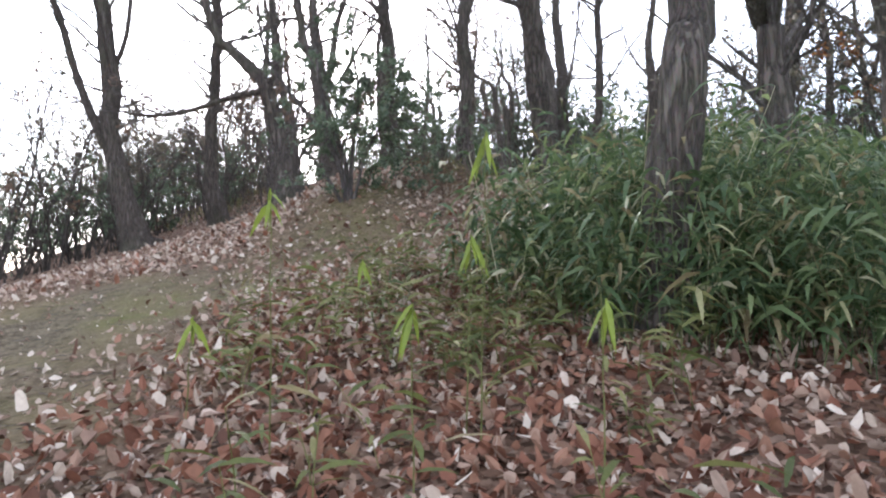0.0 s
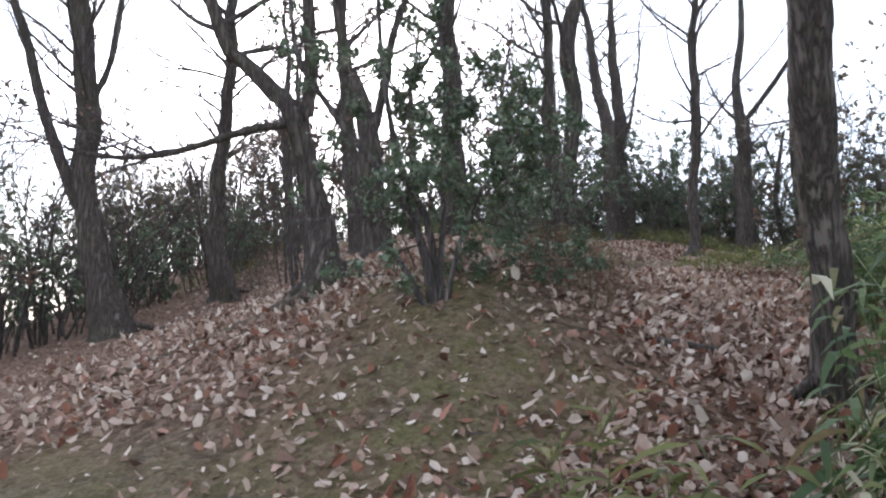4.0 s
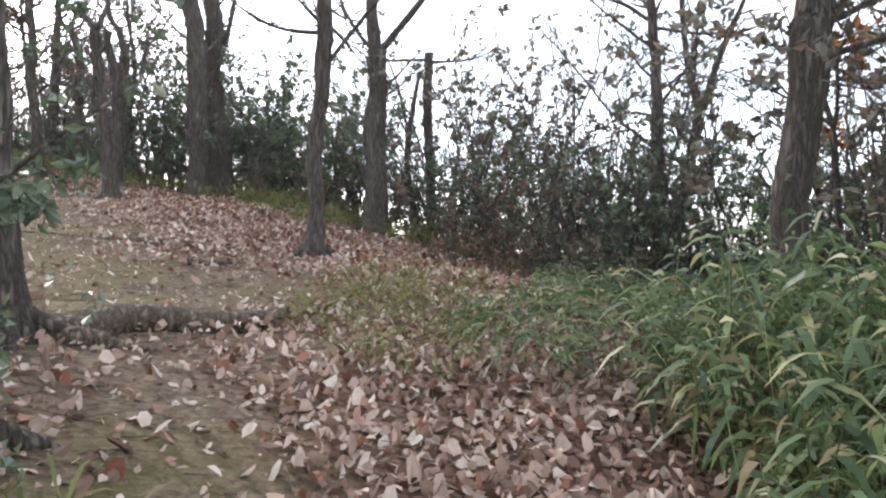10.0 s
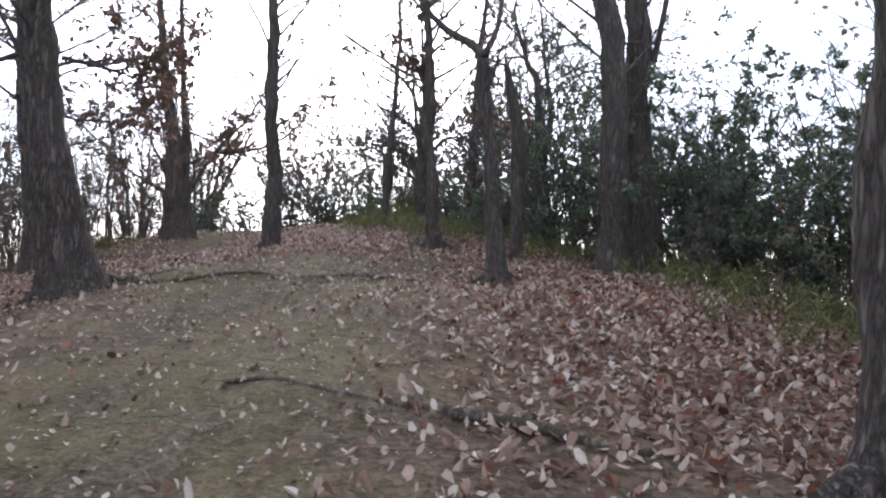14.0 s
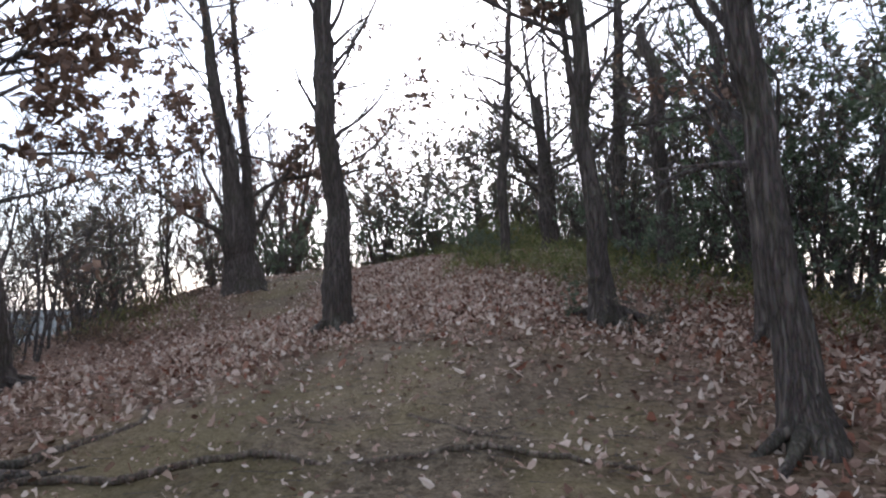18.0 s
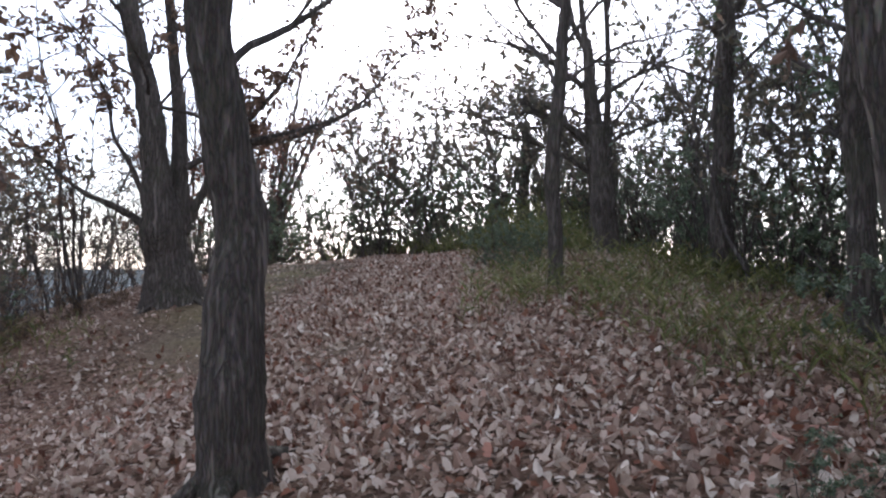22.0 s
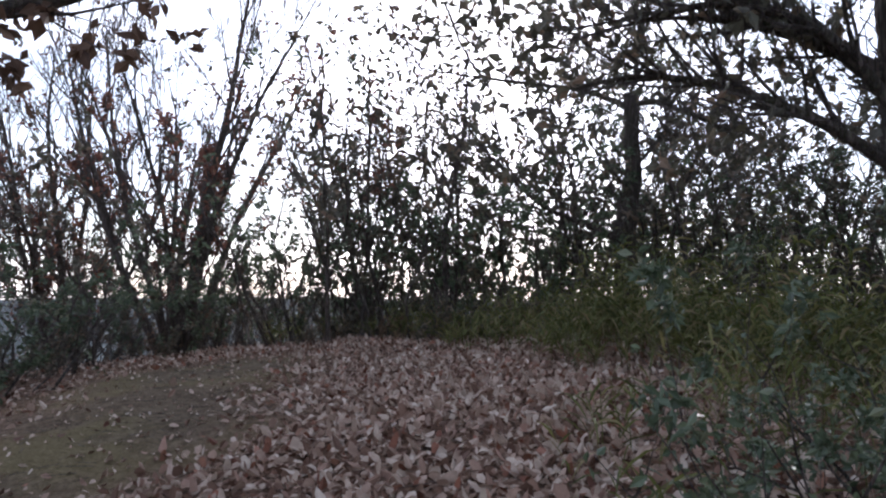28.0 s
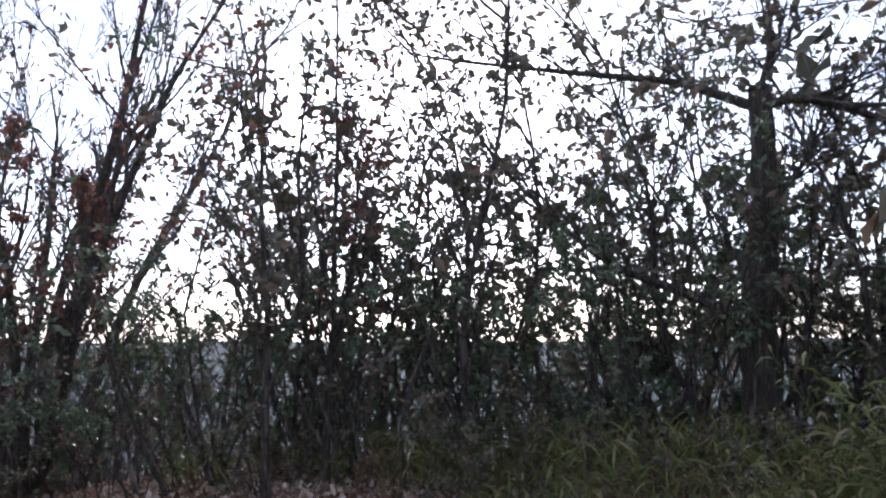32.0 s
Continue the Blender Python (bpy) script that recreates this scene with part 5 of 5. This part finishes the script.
thicket("tall_grass", "clump of tall yellow-green grass on the slope", 55,
        [(-0.4, 26.3, 0.9, 1.0), (0.4, 25.2, 0.8, 0.9), (-1.3, 25.6, 0.45, 0.6), (0.9, 24.0, 0.6, 0.6), (-1.5, 30.5, 1.3, 0.7), (0.3, 28.3, 1.3, 0.6), (-1.2, 27.0, 0.7, 1.0)], 560, 0.45, 0.27, 0.05, SASA_DRY, 0.45, 6, (0.5, 2.2))
thicket("tall_grass", "dark green grass and bamboo grass at the crest", 56,
        [(-3.6, 36.2, 1.6, 1.0), (-2.2, 34.3, 1.4, 1.0), (-5.6, 37.6, 1.4, 0.9), (-1.2, 32.6, 1.0, 0.8), (-8.0, 37.6, 1.0, 0.5)], 1300, 0.65, 0.26, 0.06, SASA_DRY, 0.4, 6, (0.5, 2.2))
thicket("bank_grass", "dull green grass under the trees on the bank", 57,
        [(5.6, 17.6, 1.2, 0.8), (5.2, 15.8, 0.9, 0.9), (6.3, 16.8, 1.0, 0.8), (4.9, 18.9, 0.9, 0.8), (4.0, 21.8, 1.3, 0.9), (1.1, 24.4, 0.7, 1.3), (2.2, 23.4, 1.0, 0.9), (1.0, 29.0, 1.2, 0.8), (7.2, 14.8, 1.3, 0.8), (-7.6, 25.4, 1.4, 0.5), (-6.0, 15.0, 1.2, 0.4), (-0.6, 9.6, 0.9, 0.6), (2.0, 28.0, 1.4, 0.8)],
        1500, 0.42, 0.22, 0.06, SASA_DRY, 0.4, 6, (0.5, 2.2))


thicket("tall_grass", "tall yellow-green bamboo grass at the crest", 59, [(-2.55, 34.3, 0.8, 1.0), (-1.6, 33.2, 0.8, 0.9), (-1.2, 31.6, 0.7, 0.6)], 420, 1.25, 0.24, 0.09, SASA_DRY, 0.7, 7, (0.5, 2.2))
thicket("dry_grass", "tufts of dry reddish-brown grass beside the shrub", 60, [(0.9, 4.75, 0.4, 1.0), (1.05, 5.6, 0.45, 1.0), (0.75, 6.2, 0.45, 0.8), (1.2, 6.6, 0.3, 0.5)], 330, 0.3, 0.2, 0.03, DRY_STEM, 0.5, 6)


# ---- fallen leaves ----
def litter(name, label, seed, count, mat, keep, size):
    rng = np.random.default_rng(seed)
    y = rng.uniform(-5.5, 39, count)
    x = trail(y) + rng.normal(0, 2.6, count)
    ok = rng.random(count) < keep(x, y)
    x, y = x[ok], y[ok]
    k = len(x)
    a = rng.uniform(0, 6.28, k)
    at = np.stack([x, y, height(x, y) + rng.uniform(0.004, 0.035, k)], -1)
    way = np.stack([np.cos(a), np.sin(a), rng.normal(0.06, 0.42, k)], -1)
    up = np.stack([rng.normal(0, 0.7, k), rng.normal(0, 0.7, k), np.ones(k)], -1)
    m = Mesh()
    m.leaves(at, way, size * rng.uniform(0.6, 1.3, k), 0.5, rng, 0.42, up)
    tagged(m.link(name, mat), label, "leaves", kind="stuff")


litter("fallen_leaves", "thick litter of curled pale brown oak leaves", 61, 185000, LITTER, lambda x, y: (thick(x, y) ** 1.8 * 0.95 + 0.012) * (1 - 0.85 * np.exp(-(((x - 1.6) / 2.4) ** 2 + ((y + 1.6) / 2.4) ** 2))), 0.065)
litter("fallen_red_leaves", "reddish-brown oak leaves fallen on the slope", 62, 155000, LITTER_RED,
       lambda x, y: np.clip(1.5 * np.exp(-(((x - 0.9) / 2.0) ** 2 + ((y + 0.8) / 2.6) ** 2)) + 0.5 * np.exp(-(((x - trail(y) - 3.6) / 1.3) ** 2)) * (y > 10) * (y < 24) + 0.10, 0, 1) * np.maximum(thick(x, y) ** 1.6, 0.02), 0.067)


def crumbs(seed, count):
    """Broken bits of leaf and fine twigs strewn over the whole floor."""
    rng = np.random.default_rng(seed)
    y = rng.uniform(-4.5, 36, count)
    x = trail(y) + rng.normal(0, 2.2, count)
    at = np.stack([x, y, height(x, y) + rng.uniform(0.004, 0.014, count)], -1)
    a = rng.uniform(0, 6.28, count)
    way = np.stack([np.cos(a), np.sin(a), rng.normal(0, 0.15, count)], -1)
    m = Mesh()
    m.leaves(at[: count // 2], way[: count // 2], 0.035 * rng.uniform(0.5, 1.4, count // 2), 0.6, rng, 0.3, np.tile([0.0, 0.1, 1.0], (count // 2, 1)))
    tagged(m.link("leaf_crumbs", LITTER), "crumbled bits of brown leaves on trodden soil", "leaves", kind="stuff")
    t = Mesh()
    for i in range(count // 2, count // 2 + count // 8):
        ln = rng.uniform(0.05, 0.22)
        t.tube(np.stack([at[i], at[i] + way[i] * ln * np.array([1, 1, 0.1]) + np.array([0, 0, 0.004])]), [0.003, 0.0018], 3, cap=False)
    tagged(t.link("fallen_twigs", TWIG), "thin dark twigs strewn on the ground", "twigs", kind="stuff")


crumbs(63, 44000)


def bamboo_shoot(x, y, tall, seed, lean):
    """One tall cane of bamboo grass with long yellow-green leaves that hang from its top."""
    rng = np.random.default_rng(seed)
    base = new("bamboo_shoot")
    base.location = (x, y, float(height(x, y)))
    tagged(base, "single cane of bamboo grass with hanging yellow-green leaves", "bamboo grass", "lone canes")
    c = Mesh()
    s = np.linspace(0, 1, 7)[:, None]
    c.tube(np.array([[lean[0], lean[1], tall]]) * s * np.array([[1, 1, 1]]) + rng.normal(0, 0.008, (7, 3)) * s, np.linspace(0.004, 0.002, 7), 5)
    c.link("cane", SASA_DRY, base)
    for k in range(7):
        m = Mesh()
        a = rng.uniform(0, 6.28)
        f = rng.uniform(0.93, 1.0)
        m.blades(np.array([[lean[0] * f, lean[1] * f, tall * f]]), np.array([[math.cos(a), math.sin(a), rng.uniform(-2.2, -0.4)]]), np.array([rng.uniform(0.08, 0.14)]), 0.2, rng, 0.5)
        m.link("leaf", YELLOW_SASA, base)


bamboo_shoot(0.50, -0.6, 1.12, 81, (0.02, -0.03))
bamboo_shoot(1.36, -0.6, 1.3, 82, (0.04, 0.0))
bamboo_shoot(0.62, 0.75, 0.5, 84, (0.05, 0.0))
bamboo_shoot(1.12, -0.98, 0.72, 87, (0.0, 0.03))
bamboo_shoot(-0.02, -0.2, 0.5, 88, (0.03, 0.02))
bamboo_shoot(1.3, -0.48, 0.85, 89, (0.03, 0.0))
bamboo_shoot(1.75, -1.1, 0.75, 85, (0.03, 0.05))
bamboo_shoot(-0.35, -1.35, 0.3, 86, (0.0, 0.05))


# ---- roots across the bare slope and a fallen stick ----
def root(points, radius, seed):
    rng = np.random.default_rng(seed)
    c = [(px, py, float(height(px, py)) + dz, radius * f) for px, py, dz, f in points]
    ln = spline(c, 0.06)
    m = Mesh()
    ln[:, :2] += 0.07 * np.stack([np.sin(np.arange(len(ln)) * 0.37 + seed), np.sin(np.arange(len(ln)) * 0.29 + 2 * seed)], -1)
    ln[:, 2] = height(ln[:, 0], ln[:, 1]) + radius * (0.02 + 0.4 * np.sin(np.arange(len(ln)) * 0.21 + seed))
    m.tube(ln[:, :3] + rng.normal(0, 0.006, (len(ln), 3)), ln[:, 3], 8, 0.06, rng)
    tagged(m.link("tree_root", ROOT, None, True), "bare brown tree root crossing the trodden slope", "root")


root([(-1.3, 5.7, 0.0, 1.6), (-1.75, 5.45, 0.0, 1.2), (-2.2, 5.4, 0.0, 0.8), (-2.7, 5.1, 0.0, 0.3)], 0.042, 77)
root([(-2.75, 17.9, 0.02, 1.3), (-2.2, 18.5, 0.01, 1.0), (-2.3, 19.3, 0.0, 0.5)], 0.04, 71)
root([(-2.5, 17.75, 0.0, 1.2), (-1.4, 17.8, 0.0, 1.0), (-0.4, 18.0, 0.01, 0.9), (0.6, 18.3, 0.0, 0.8), (1.9, 18.2, -0.01, 0.4)], 0.026, 72)
root([(0.0, 18.75, 0.0, 0.9), (0.6, 18.6, 0.0, 0.6)], 0.03, 73)
root([(3.4, 13.0, 0.0, 0.8), (2.6, 13.1, 0.01, 1.2), (1.9, 13.4, 0.0, 0.8), (0.8, 13.6, -0.01, 0.5)], 0.03, 74)
root([(1.5, 9.3, 0.02, 1.4), (1.9, 9.6, 0.03, 1.2), (2.4, 9.75, 0.03, 1.05), (2.9, 9.95, 0.02, 0.9), (3.5, 9.9, -0.02, 0.1)], 0.085, 75)
root([(1.45, 9.2, 0.04, 1.4), (1.75, 9.1, 0.0, 1.0), (2.3, 9.1, -0.02, 0.05)], 0.055, 76)


def fallen_stick(x, y, spin, length, radius):
    m = Mesh()
    s = np.linspace(0, 1, 8)
    pts = np.stack([x + math.cos(spin) * length * (s - 0.5), y + math.sin(spin) * length * (s - 0.5) + 0.02 * np.sin(5 * s), 0 * s], -1)
    pts[:, 2] = height(pts[:, 0], pts[:, 1]) + radius * 0.8
    m.tube(pts, radius * (1 - 0.35 * s), 9, 0.06, np.random.default_rng(5))
    tagged(m.link("fallen_branch", BARK_SHRUB, None, True), "short broken branch lying on the leaf litter", "branch")


fallen_stick(2.93, 11.9, 0.1, 0.5, 0.028)
fallen_stick(1.55, 4.1, 0.35, 0.55, 0.03)
